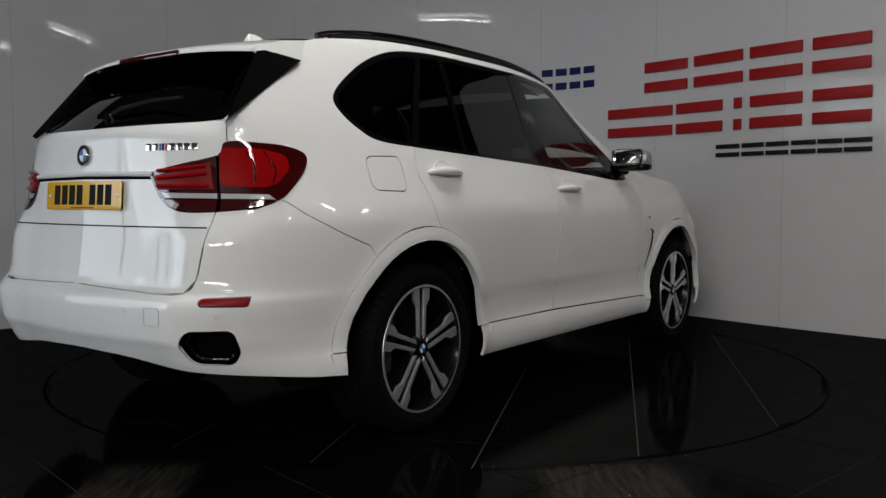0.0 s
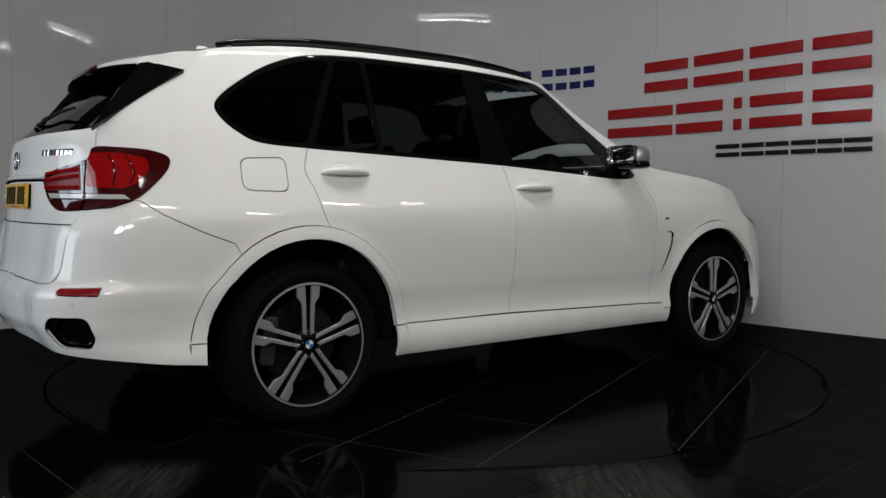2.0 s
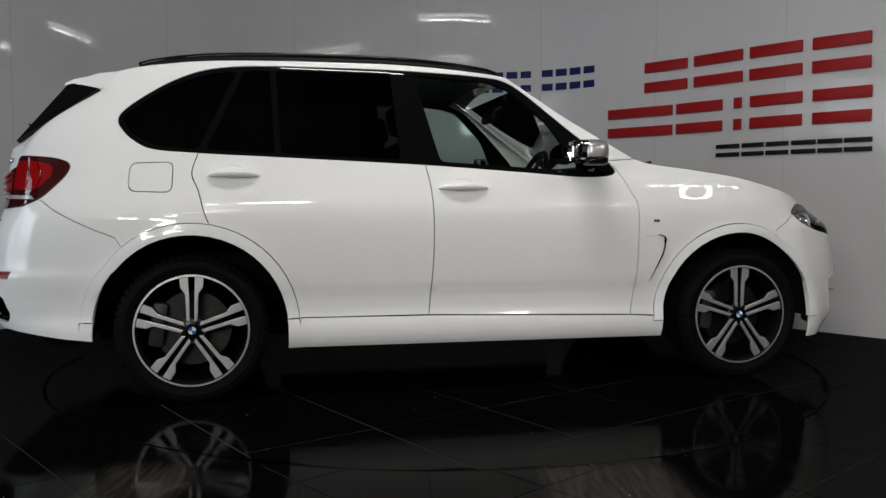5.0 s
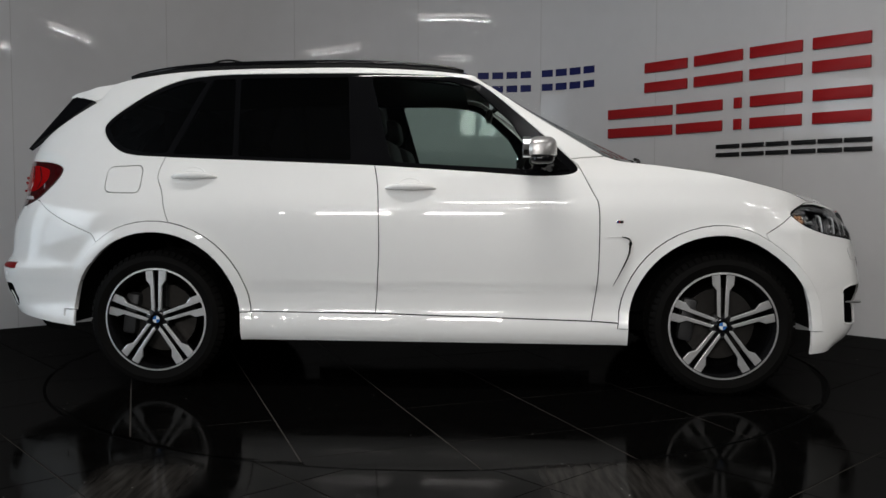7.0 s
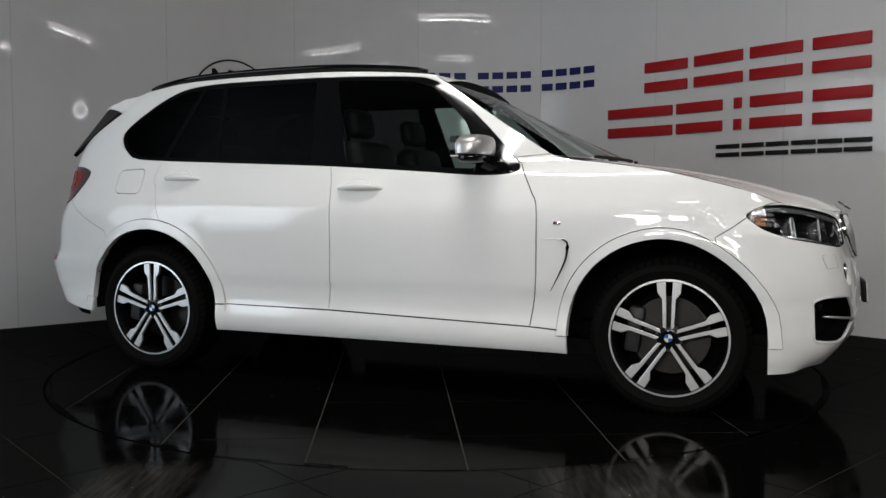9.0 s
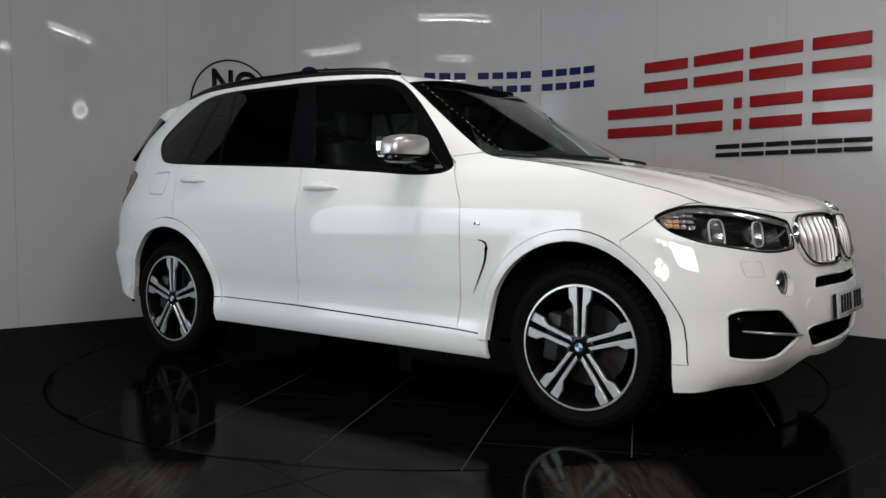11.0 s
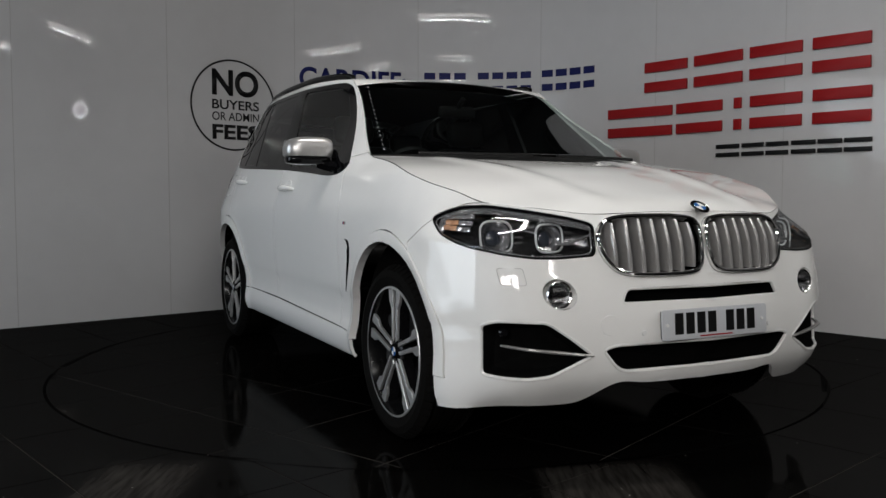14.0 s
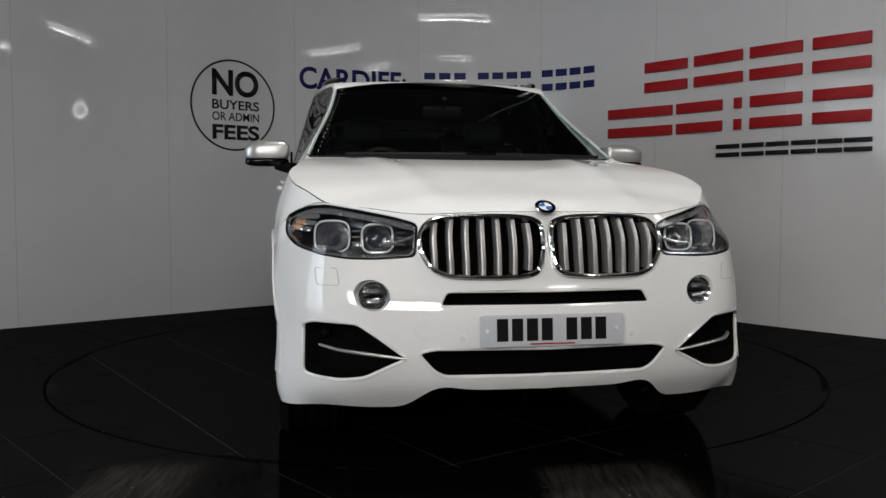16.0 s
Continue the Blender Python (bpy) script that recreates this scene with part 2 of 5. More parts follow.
wall_north = tagged(new("wall_north"), "curved white gloss panel wall with vertical joints", "wall", kind="structure")
for i in range(len(CORNERS) - 1):
    L = CUM[i + 1] - CUM[i]
    part("panel", bend(plank_bm(L - .006, WALL_H, .03), CUM[i] + .003, 0), PANELWHITE, wall_north)
    part("joint", bend(plank_bm(.012, WALL_H, .03, 1), CUM[i] - .006 * (i > 0), 0, -.0015), JOINT, wall_north)

def slab(name, sx, sy, sz, at, material, label, category):
    return tagged(part(name, box_bm(sx, sy, sz, 0, at), material), label, category, kind="structure")


slab("floor", 14.4, 16.4, .1, (0, -3.9, -.0528), GROUT, "black polished floor tiles with grey grout", "floor")
slab("ceiling", 14.4, 16.4, .12, (0, -3.9, 4.06), CEIL, "plain grey showroom ceiling", "ceiling")
slab("wall_back", 14.4, .12, 4.1, (0, 4.26, 2), FARWALL, "plain grey showroom wall", "wall")
slab("wall_south", 14.4, .12, 4.1, (0, -12.06, 2), FARWALL, "plain grey showroom wall", "wall")
slab("wall_east", .12, 16.2, 4.1, (7.06, -3.9, 2), FARWALL, "plain grey showroom wall", "wall")
slab("wall_west", .12, 16.2, 4.1, (-7.06, -3.9, 2), FARWALL, "plain grey showroom wall", "wall")

# Unseen wall, added to keep the high windows' light off the left panels.
slab("light_block_wall", 4.3, .12, 3.0, (-4.85, -6.3, 1.5), FARWALL, "unseen grey wall added to block light", "wall")


# ---- floor tiles and turntable ----
TABLE_R = 2.247
STATIC_PITCH, STATIC_ANGLE, STATIC_SHIFT = .61, 41.5, (-.11, -.23)
TABLE_PITCH, TABLE_ANGLE, TABLE_SHIFT = .607, 24.3, (0, .02)


def clip_cell(cell, inside):
    """Cuts a square cell by the turntable's circle; keeps the inner or the outer piece."""
    out = []
    n = len(cell)
    pts = []
    for i in range(n):
        a, b = np.array(cell[i]), np.array(cell[(i + 1) % n])
        for k in range(12):
            pts.append(a + (b - a) * k / 12)
    rim = TABLE_R - .004 if inside else TABLE_R + .012
    keep = [np.hypot(*q) < rim if inside else np.hypot(*q) > rim for q in pts]
    if all(keep):
        return [tuple(q) for q in cell]
    if not any(keep):
        return None
    for q, k in zip(pts, keep):
        if k:
            out.append(tuple(q))
        else:
            d = q / max(1e-6, np.hypot(*q)) * rim
            out.append(tuple(d))
    clean = [out[0]]
    for q in out[1:]:
        if math.hypot(q[0] - clean[-1][0], q[1] - clean[-1][1]) > .004:
            clean.append(q)
    return clean if len(clean) > 3 else None


def lay_tiles(parent, pitch, angle, shift, inside, x0, x1, y0, y1, top):
    c, s = math.cos(radians(angle)), math.sin(radians(angle))
    n = int(15 / pitch)
    far_verts, far_faces = [], []
    g = .003
    for i in range(-n, n):
        for j in range(-n, n):
            cell = []
            for a, b in ((i * pitch + g, j * pitch + g), ((i + 1) * pitch - g, j * pitch + g), ((i + 1) * pitch - g, (j + 1) * pitch - g), (i * pitch + g, (j + 1) * pitch - g)):
                a, b = a + shift[0], b + shift[1]
                cell.append((c * a - s * b, s * a + c * b))
            mx, my = sum(q[0] for q in cell) / 4, sum(q[1] for q in cell) / 4
            if not (x0 < mx < x1 and y0 < my < y1):
                if not inside and abs(mx) < 6.9 and -11.9 < my < y1:
                    far_faces.append(tuple(range(len(far_verts), len(far_verts) + 4)))
                    far_verts += [(min(6.99, max(-6.99, q[0])), max(-11.99, q[1]), top) for q in cell]
                continue
            if inside and math.hypot(mx, my) > TABLE_R + pitch or not inside and math.hypot(mx, my) < TABLE_R - pitch:
                continue
            piece = clip_cell(cell, inside)
            if piece is None:
                continue
            bm = bmesh.new()
            t = top - random.random() * .0002
            tilt = (random.uniform(-.0008, .0008), random.uniform(-.0008, .0008))
            up = [bm.verts.new((q[0], q[1], t + tilt[0] * (q[0] - mx) + tilt[1] * (q[1] - my))) for q in piece]
            lo = [bm.verts.new((q[0], q[1], top - .012)) for q in piece]
            bm.faces.new(up)
            for k in range(len(up)):
                bm.faces.new((up[k], lo[k], lo[(k + 1) % len(up)], up[(k + 1) % len(up)]))
            bmesh.ops.recalc_face_normals(bm, faces=bm.faces[:])
            part("tile", bm, TILE, parent, flat=True)
    if far_faces:
        mesh("tile_field", far_verts, far_faces, TILE, parent, "", False)


floor_tiles = tagged(new("pavement"), "black polished porcelain floor tiles laid diagonally", "floor", kind="structure")
lay_tiles(floor_tiles, STATIC_PITCH, STATIC_ANGLE, STATIC_SHIFT, False, -5, 5, -5.6, 3.6, 0)
turntable = tagged(new("turntable"), "round car turntable faced with black polished tiles", "turntable")
bm = lathe_bm([(0, -.0015), (TABLE_R - .003, -.0015), (TABLE_R - .003, -.0022), (0, -.0022)], 128)
part("deck", bm, GROUT, turntable)
lay_tiles(turntable, TABLE_PITCH, TABLE_ANGLE, TABLE_SHIFT, True, -4, 4, -4, 4, 0)
bm = lathe_bm([(TABLE_R - .003, -.0010), (TABLE_R + .012, -.0010), (TABLE_R + .012, -.0022), (TABLE_R - .003, -.0022)], 160)
tagged(part("turntable_gap", bm, RIMSHADE), "narrow dark gap round the turntable", "floor gap", kind="structure")


# ---- the car ----
car = tagged(new("car"), "white five-door sport utility car with black roof rails and alloy wheels", "car")

def spline(pts, n=16, closed=False):
    """Points along a Catmull-Rom curve through pts."""
    P = [np.array(q, float) for q in pts]
    m = len(P)
    out = []
    last = m if closed else m - 1
    for i in range(last):
        a = P[i - 1] if (i > 0 or closed) else 2 * P[0] - P[1]
        b, c = P[i], P[(i + 1) % m]
        d = P[(i + 2) % m] if (i + 2 < m or closed) else 2 * P[-1] - P[-2]
        for k in range(n):
            u = k / n
            out.append(0.5 * (2 * b + (c - a) * u + (2 * a - 5 * b + 4 * c - d) * u * u + (3 * b - a - 3 * c + d) * u ** 3))
    if not closed:
        out.append(P[-1])
    return np.array(out)


def smooth(a, b, v):
    u = np.clip((v - a) / (b - a), 0, 1)
    return u * u * (3 - 2 * u)


# plan line of the car's right side from the nose's middle to the tail's middle (forward, outward)
PLAN = spline([(2.335, 0), (2.325, .2), (2.285, .4), (2.19, .6), (2.06, .76), (1.88, .895), (1.68, .942), (1.4665, .957), (1, .953), (0, .952),
               (-1, .957), (-1.4665, .96), (-1.8, .94), (-2.1, .885), (-2.31, .80), (-2.44, .62), (-2.505, .4), (-2.53, .2), (-2.535, 0)], 24)
ARC = np.concatenate([[0], np.cumsum(np.hypot(*np.diff(PLAN, axis=0).T))])
S_MID = np.interp(0, -PLAN[:, 0], ARC)
S_NOSE, S_TAIL = S_MID, S_MID - ARC[-1]
NOSE = spline([(.15, -.2), (.25, -.10), (.34, -.03), (.45, 0), (.56, .0), (.66, -.02), (.78, -.055), (.9, -.085), (1.0, -.12), (1.2, -.2), (1.8, -.5)], 8)
TAIL = spline([(.2, .26), (.3, .14), (.38, .07), (.44, .035), (.48, .012), (.58, 0), (.625, .006), (.655, .045), (.70, .062), (.78, .072), (.885, .085), (1.05, .093), (1.16, .10), (1.22, .106), (1.3, .12), (1.45, .20), (1.6, .36), (1.8, .63)], 8)
FLANK = spline([(.15, .88), (.22, .93), (.27, .97), (.33, .981), (.38, .974), (.41, .966), (.45, .963), (.525, .967), (.555, .978), (.7, .992), (.82, .998), (.90, .997), (.96, .988), (1.02, .968), (1.08, .946), (1.14, .924), (1.18, .911),
                (1.3, .875), (1.42, .838), (1.54, .80), (1.62, .771), (1.66, .752), (1.70, .715), (1.75, .62)], 8)
PINCH = spline([(.9, 0), (1.02, .015), (1.12, .018), (1.24, .03), (1.4, .06), (1.65, .11), (1.8, .14)], 8)


def skin(s, z):
    """The place on the car's right flank at the length s along the plan line and the height z."""
    s, z = np.asarray(s, float), np.asarray(z, float)
    a = S_MID - s
    x, y = np.interp(a, ARC, PLAN[:, 0]), np.interp(a, ARC, PLAN[:, 1])
    front, rear = smooth(1.3, 2.05, x), smooth(-1.2, -2.45, x)
    k = np.interp(z, FLANK[:, 0], FLANK[:, 1])
    k = k * (1 - smooth(-.9, -1.95, x) * np.interp(z, PINCH[:, 0], PINCH[:, 1]))
    k = k * (1 - .22 * smooth(-.5, .7, x) * np.clip((z - 1.12) / .5, 0, 1)) * (1 - .035 * smooth(.6, 1.0, x) * smooth(1.08, 1.19, z))
    k = k + front * (1 - k) * smooth(.6, .4, z) * .6
    set_back = np.interp(z, NOSE[:, 0], NOSE[:, 1]) * np.where(z < .45, smooth(1.92, 2.15, x), 1)
    sunk = np.interp(z, (1.24, 1.3, 1.45, 1.6, 1.8), (0, .06, .165, .235, .3)) * smooth(.775, .62, y)
    low, mid = smooth(1.0, 1.25, z), smooth(.5, .66, z)
    rear = rear * low + (smooth(-1.6, -2.44, x) * mid + smooth(-1.98, -2.42, x) * (1 - mid)) * (1 - low)
    x = x + front * set_back + rear * (np.interp(z, TAIL[:, 0], TAIL[:, 1]) + sunk)
    flare = np.maximum(np.exp(-((np.hypot(x - 1.4665, z - .36) - .46) / .05) ** 2), np.exp(-((np.hypot(x + 1.4665, z - .36) - .46) / .05) ** 2)) * smooth(1.0, .8, z)
    full = .07 * np.exp(-((x - 1.97) / .22) ** 2) * smooth(.96, .82, z) * smooth(0, .35, y)
    nose = .085 * np.exp(-((y - .74) / .21) ** 2) * smooth(.96, .82, z) * smooth(1.86, 2.06, x)
    heel = .05 * np.exp(-((y - .66) / .18) ** 2) * smooth(1.0, .82, z) * smooth(-1.7, -2.2, x)
    x = x + nose - heel
    return np.stack([x, -(y * k + .012 * flare + full), z], -1)


def skin_normal(s, z):
    e = .008
    a = skin(s + e, z) - skin(s - e, z)
    b = skin(s, z + e) - skin(s, z - e)
    n = np.cross(a, b)
    return n / np.maximum(1e-9, np.linalg.norm(n, axis=-1, keepdims=True))


def inside(poly, pts):
    x, y = pts[:, 0], pts[:, 1]
    r = np.zeros(len(pts), bool)
    for (ax, ay), (bx, by) in zip(poly, np.roll(poly, -1, axis=0)):
        if ay != by:
            r ^= ((ay > y) != (by > y)) & (x < (bx - ax) * (y - ay) / (by - ay) + ax)
    return r


def edge_distance(poly, pts):
    d = np.full(len(pts), 9.0)
    for a, b in zip(poly, np.roll(poly, -1, axis=0)):
        ab = b - a
        u = np.clip(((pts - a) @ ab) / max(1e-12, ab @ ab), 0, 1)
        d = np.minimum(d, np.hypot(*(pts - a - u[:, None] * ab).T))
    return d


def rounded(pts, r=.02, n=5):
    """A closed outline with rounded corners."""
    P = [np.array(q, float) for q in pts]
    out = []
    for i, b in enumerate(P):
        a, c = P[i - 1], P[(i + 1) % len(P)]
        u, v = a - b, c - b
        k = min(r, np.linalg.norm(u) * .45, np.linalg.norm(v) * .45)
        p0, p1 = b + u / np.linalg.norm(u) * k, b + v / np.linalg.norm(v) * k
        for j in range(n + 1):
            w = j / n
            out.append((1 - w) ** 2 * p0 + 2 * w * (1 - w) * b + w * w * p1)
    return np.array(out)


def curve(pts, n=6):
    return spline(pts, n, True)


def sheet(regions, step=.03):
    """Cuts the flank into regions (name, outline), the earlier ones first; returns name -> (points, triangles)."""
    lo, hi = np.min([r[1].min(0) for r in regions], 0), np.max([r[1].max(0) for r in regions], 0)
    gx, gz = np.meshgrid(np.arange(lo[0], hi[0], step), np.arange(lo[1], hi[1], step))
    grid = np.stack([gx.ravel(), gz.ravel()], -1)
    ok = np.zeros(len(grid), bool)
    for _, poly, *_w in regions:
        ok |= inside(poly, grid)
    for _, poly, *_w in regions:
        ok &= edge_distance(poly, grid) > step * .33
    verts = [Vector(q) for q in grid[ok]]
    edges = []
    for _, poly, *_w in regions:
        k = len(verts)
        fine = []
        for a, b in zip(poly, np.roll(poly, -1, axis=0)):
            m = max(1, int(np.hypot(*(b - a)) / step))
            fine += [a + (b - a) * j / m for j in range(m)]
        verts += [Vector(q) for q in fine]
        edges += [(k + j, k + (j + 1) % len(fine)) for j in range(len(fine))]
    out = mathutils.geometry.delaunay_2d_cdt(verts, edges, [], 0, 1e-5)
    v = np.array([tuple(q) for q in out[0]])
    f = np.array([t for t in out[2] if len(t) == 3])
    mid = v[f].mean(1)
    got = {}
    free = np.ones(len(f), bool)
    for name, poly, *within in regions:
        pick = free & inside(poly, mid)
        for w in within:
            pick &= inside(w, mid)
        free &= ~pick
        got[name] = (v, f[pick])
    return got


def panel(name, cut, material, parent, side=-1, gap=.0027, depth=.014, sink=0.0, label="", surface=None):
    """A body panel from its triangles on the flank, its edge turned inwards; side -1 right, 1 left."""
    v, f = cut
    used = np.unique(f)
    back = {u: k for k, u in enumerate(used)}
    pts = v[used].copy()
    tri = np.array([[back[a] for a in t] for t in f])
    area2 = np.cross(pts[tri[:, 1]] - pts[tri[:, 0]], pts[tri[:, 2]] - pts[tri[:, 0]])
    tri[area2 < 0] = tri[area2 < 0][:, ::-1]
    count = {}
    for t in tri:
        for a, b in ((t[0], t[1]), (t[1], t[2]), (t[2], t[0])):
            count[(a, b)] = 1
    rim = [e for e in count if (e[1], e[0]) not in count]
    push = np.zeros_like(pts)
    for a, b in rim:
        d = pts[b] - pts[a]
        n = np.array([-d[1], d[0]]) / max(1e-9, np.hypot(*d))
        push[a] += n
        push[b] += n
    centre = (pts[:, 0] > S_NOSE - .0008) | (pts[:, 0] < S_TAIL + .0008)
    push[centre] = 0
    rim = [e for e in rim if not (centre[e[0]] and centre[e[1]])]
    ln = np.maximum(1e-9, np.hypot(*push.T))[:, None]
    pts = pts + gap * push / np.where(ln > 1e-6, ln, 1)
    at = surface or skin
    p3 = at(pts[:, 0], pts[:, 1])
    nn = skin_normal(pts[:, 0], pts[:, 1])
    p3 = p3 - nn * sink
    inner = p3 - nn * depth
    verts = list(p3)
    faces = [tuple(t) for t in tri]
    for a, b in rim:
        k = len(verts)
        verts += [p3[a], p3[b], inner[b], inner[a]]
        faces.append((k + 3, k + 2, k + 1, k))
    all_v, all_f, all_n = [], [], []
    for one in ((-1, 1) if side == 0 else (side,)):
        flip = np.array([1, -one, 1])
        k = len(all_v)
        all_v += [q * flip for q in verts]
        all_n += [q * flip for q in nn] + [None] * (len(verts) - len(nn))
        all_f += [tuple(k + j for j in (q[::-1] if one == 1 else q)) for q in faces]
    me = bpy.data.meshes.new(name)
    me.from_pydata([tuple(map(float, q)) for q in all_v], [], [tuple(map(int, q)) for q in all_f])
    me.materials.append(material)
    me.shade_smooth()
    custom = []
    for poly in me.polygons:
        for li in poly.loop_indices:
            n = all_n[me.loops[li].vertex_index]
            custom.append(tuple(poly.normal) if n is None else tuple(n))
    me.normals_split_custom_set(custom)
    ob = new(name, me)
    ob.parent = parent
    return tagged(ob, label)


# outlines on the flank: length along the plan line, height
NOSE_S, TAIL_S = S_NOSE, S_TAIL
TOPLINE = spline([(NOSE_S, .945), (2.75, .945), (2.5, .935), (2.3, .955), (2.1, .975), (1.93, 1.03), (1.55, 1.105), (1.2, 1.16), (.94, 1.195), (.84, 1.24), (.515, 1.445), (.25, 1.625), (.12, 1.672), (-.4, 1.70), (-.9, 1.70),
                  (-1.35, 1.692), (-1.75, 1.678), (-2.06, 1.658), (-2.2, 1.632), (-2.4, 1.60), (-2.6, 1.60), (TAIL_S, 1.60)], 8)
DLO = curve([(-1.905, 1.385), (-1.87, 1.335), (-1.79, 1.278), (-1.68, 1.232), (-1.43, 1.214), (-1.04, 1.198), (-.32, 1.168), (.21, 1.135), (.57, 1.112), (.735, 1.14), (.655, 1.245), (.455, 1.43), (.285, 1.575), (.18, 1.634), (.04, 1.654), (-.42, 1.664),
             (-.86, 1.665), (-1.15, 1.662), (-1.37, 1.645), (-1.54, 1.614), (-1.69, 1.565), (-1.80, 1.502), (-1.88, 1.435)], 6)




def arch(cx, r, floor_z, n=26, legs=True):
    pts = [(cx + r * math.cos(k), .36 + r * math.sin(k)) for k in np.linspace(0, math.pi, n)]
    low = .1 if legs else floor_z
    return np.array(pts + [(cx - r - .004, low), (cx + r + .004, low)])


AXLES = (1.4665, -1.4665)
# along the plan line the wheels stand a little further on than along the axis
AX_S = [float(S_MID - np.interp(-x, -PLAN[:, 0], ARC)) for x in AXLES]
WELL_F, WELL_R = arch(AX_S[0] - .02, .450, .2), arch(AX_S[1], .455, .2)
FLARE_F, FLARE_R = arch(AX_S[0] - .02, .502, .335, 26, False), arch(AX_S[1], .515, .40, 26, False)
B_LINE = spline([(-.315, 1.2), (-.285, 1.03), (-.277, .77), (-.287, .56), (-.30, .40)], 6)
F_LINE = spline([(.74, 1.17), (.81, 1.03), (.84, .96), (.845, .80), (.838, .57), (.81, .372)], 6)
R_LINE = spline([(-1.43, 1.24), (-1.465, 1.12), (-1.43, 1.03), (-1.37, .85), (-1.2, .62), (-1.0, .402)], 6)


def strip(a, b):
    return np.concatenate([a, b[::-1]])


SILL_TOP = np.array([(-1.2, .405), (-1.0, .403), (-.3, .398), (.81, .371), (1.1, .353)])
SILL = strip(SILL_TOP, np.array([(-1.2, .252), (1.1, .245)]))
F_DOOR, R_DOOR = strip(B_LINE, F_LINE), strip(R_LINE, B_LINE)
FUEL = rounded([(-1.78, 1.16), (-1.56, 1.168), (-1.55, 1.02), (-1.76, 1.025)], .04)
TAILLAMP = curve([(-2.43, 1.193), (-2.31, 1.192), (-2.19, 1.182), (-2.11, 1.155), (-2.115, 1.105), (-2.18, 1.04), (-2.26, .985), (-2.36, .955), (-2.50, .942), (-2.64, .942), (-2.72, .975), (-2.765, 1.05), (-2.76, 1.085), (-2.62, 1.115), (-2.47, 1.145)], 5)
TAILGATE = np.array([(-2.42, 1.275), (-2.425, 1.2), (-2.455, 1.1), (-2.50, .94), (-2.515, .80), (-2.525, .70), (-2.56, .655), (-2.7, .647), (TAIL_S, .66), (TAIL_S, 1.275)])
REARGLASS = np.concatenate([spline([(TAIL_S, 1.262), (-2.7, 1.268), (-2.5, 1.277), (-2.42, 1.295), (-2.375, 1.40), (-2.34, 1.50), (-2.34, 1.56)], 5), np.array([(-2.42, 1.595), (TAIL_S, 1.595)])])
R_BUMPER = np.concatenate([spline([(TAIL_S, .66), (-2.7, .647), (-2.56, .655), (-2.525, .70), (-2.512, .80), (-2.495, .945), (-2.36, .95), (-2.26, .985), (-2.15, .93), (-1.98, .86), (-1.82, .805)], 4), np.array([(-1.75, .7), (-1.75, .3)]),
                           spline([(-2.05, .322), (-2.4, .355), (-2.7, .378), (-2.9, .40), (TAIL_S, .41)], 4)])
TAIL_GAP = np.array([(-2.462, 1.25), (-2.452, 1.25), (-2.492, .9), (-2.502, .9)])
TAIL_CORE = rounded([(-2.455, 1.172), (-2.31, 1.170), (-2.20, 1.148), (-2.19, 1.10), (-2.25, 1.045), (-2.30, 1.028), (-2.475, 1.034)], .025)
TAIL_PALE = np.array([(-2.73, 1.013), (-2.30, 1.005), (-2.27, .982), (-2.71, .988)])
TAIL_LOW = np.array([(-2.8, .988), (-2.27, .982), (-2.2, .9), (-2.8, .9)])
TAIL_BARS = np.array([(-2.76, 1.07), (-2.50, 1.125), (-2.50, 1.02), (-2.74, 1.02)])
REFLECTOR = rounded([(-2.475, .64), (-2.315, .643), (-2.305, .608), (-2.465, .612)], .012)
EXHAUST = rounded([(-2.51, .522), (-2.35, .523), (-2.335, .45), (-2.38, .395), (-2.525, .395), (-2.55, .465)], .03)
HEADLAMP = rounded([(1.862, .918), (1.93, .946), (2.0, .964), (2.10, .968), (2.25, .950), (2.4, .926), (2.50, .901), (2.503, .84), (2.497, .785), (2.36, .776), (2.26, .777), (2.16, .790), (2.05, .815), (1.93, .866)], .03)
KIDNEY = curve([(2.508, .875), (2.535, .912), (2.60, .928), (2.72, .932), (2.84, .93), (2.917, .915), (2.938, .87), (2.934, .785), (2.91, .727), (2.84, .709), (2.70, .707), (2.60, .713), (2.545, .738), (2.515, .785), (2.506, .83)], 5)
KIDNEY_IN = KIDNEY.mean(0) + (KIDNEY - KIDNEY.mean(0)) * np.array([.935, .885])
SLOT = rounded([(2.555, .615), (2.585, .668), (NOSE_S + .05, .672), (NOSE_S + .05, .618)], .02)
SIDE_INTAKE = rounded([(2.06, .365), (2.04, .54), (2.09, .56), (2.26, .557), (2.36, .49), (2.445, .432), (2.38, .40), (2.30, .358), (2.22, .348), (2.12, .355)], .022)
LOWER_INTAKE = rounded([(2.475, .452), (2.53, .468), (NOSE_S + .07, .472), (NOSE_S + .07, .372), (2.58, .365), (2.54, .385)], .03)
FOG = np.array([(2.325 + .062 * math.cos(a), .653 + .052 * math.sin(a)) for a in np.linspace(0, 2 * math.pi, 24, endpoint=False)])
F_BUMPER = np.concatenate([spline([(NOSE_S, .945), (2.75, .945), (2.5, .935), (2.3, .955), (2.1, .975), (1.99, .962), (1.865, .905), (1.8, .87), (1.7, .82)], 5), np.array([(1.75, .6), (1.85, .215)]),
                           spline([(1.97, .222), (2.2, .24), (2.38, .238), (2.47, .25), (2.565, .322), (2.7, .316), (NOSE_S, .316)], 5)])
FENDER = np.concatenate([TOPLINE[(TOPLINE[:, 0] < 2.11) & (TOPLINE[:, 0] > .93)], [(.88, 1.215), (.70, 1.2)], F_LINE, [(1.1, .355), (1.1, .3), (1.7, .5), (2.1, .6)]])
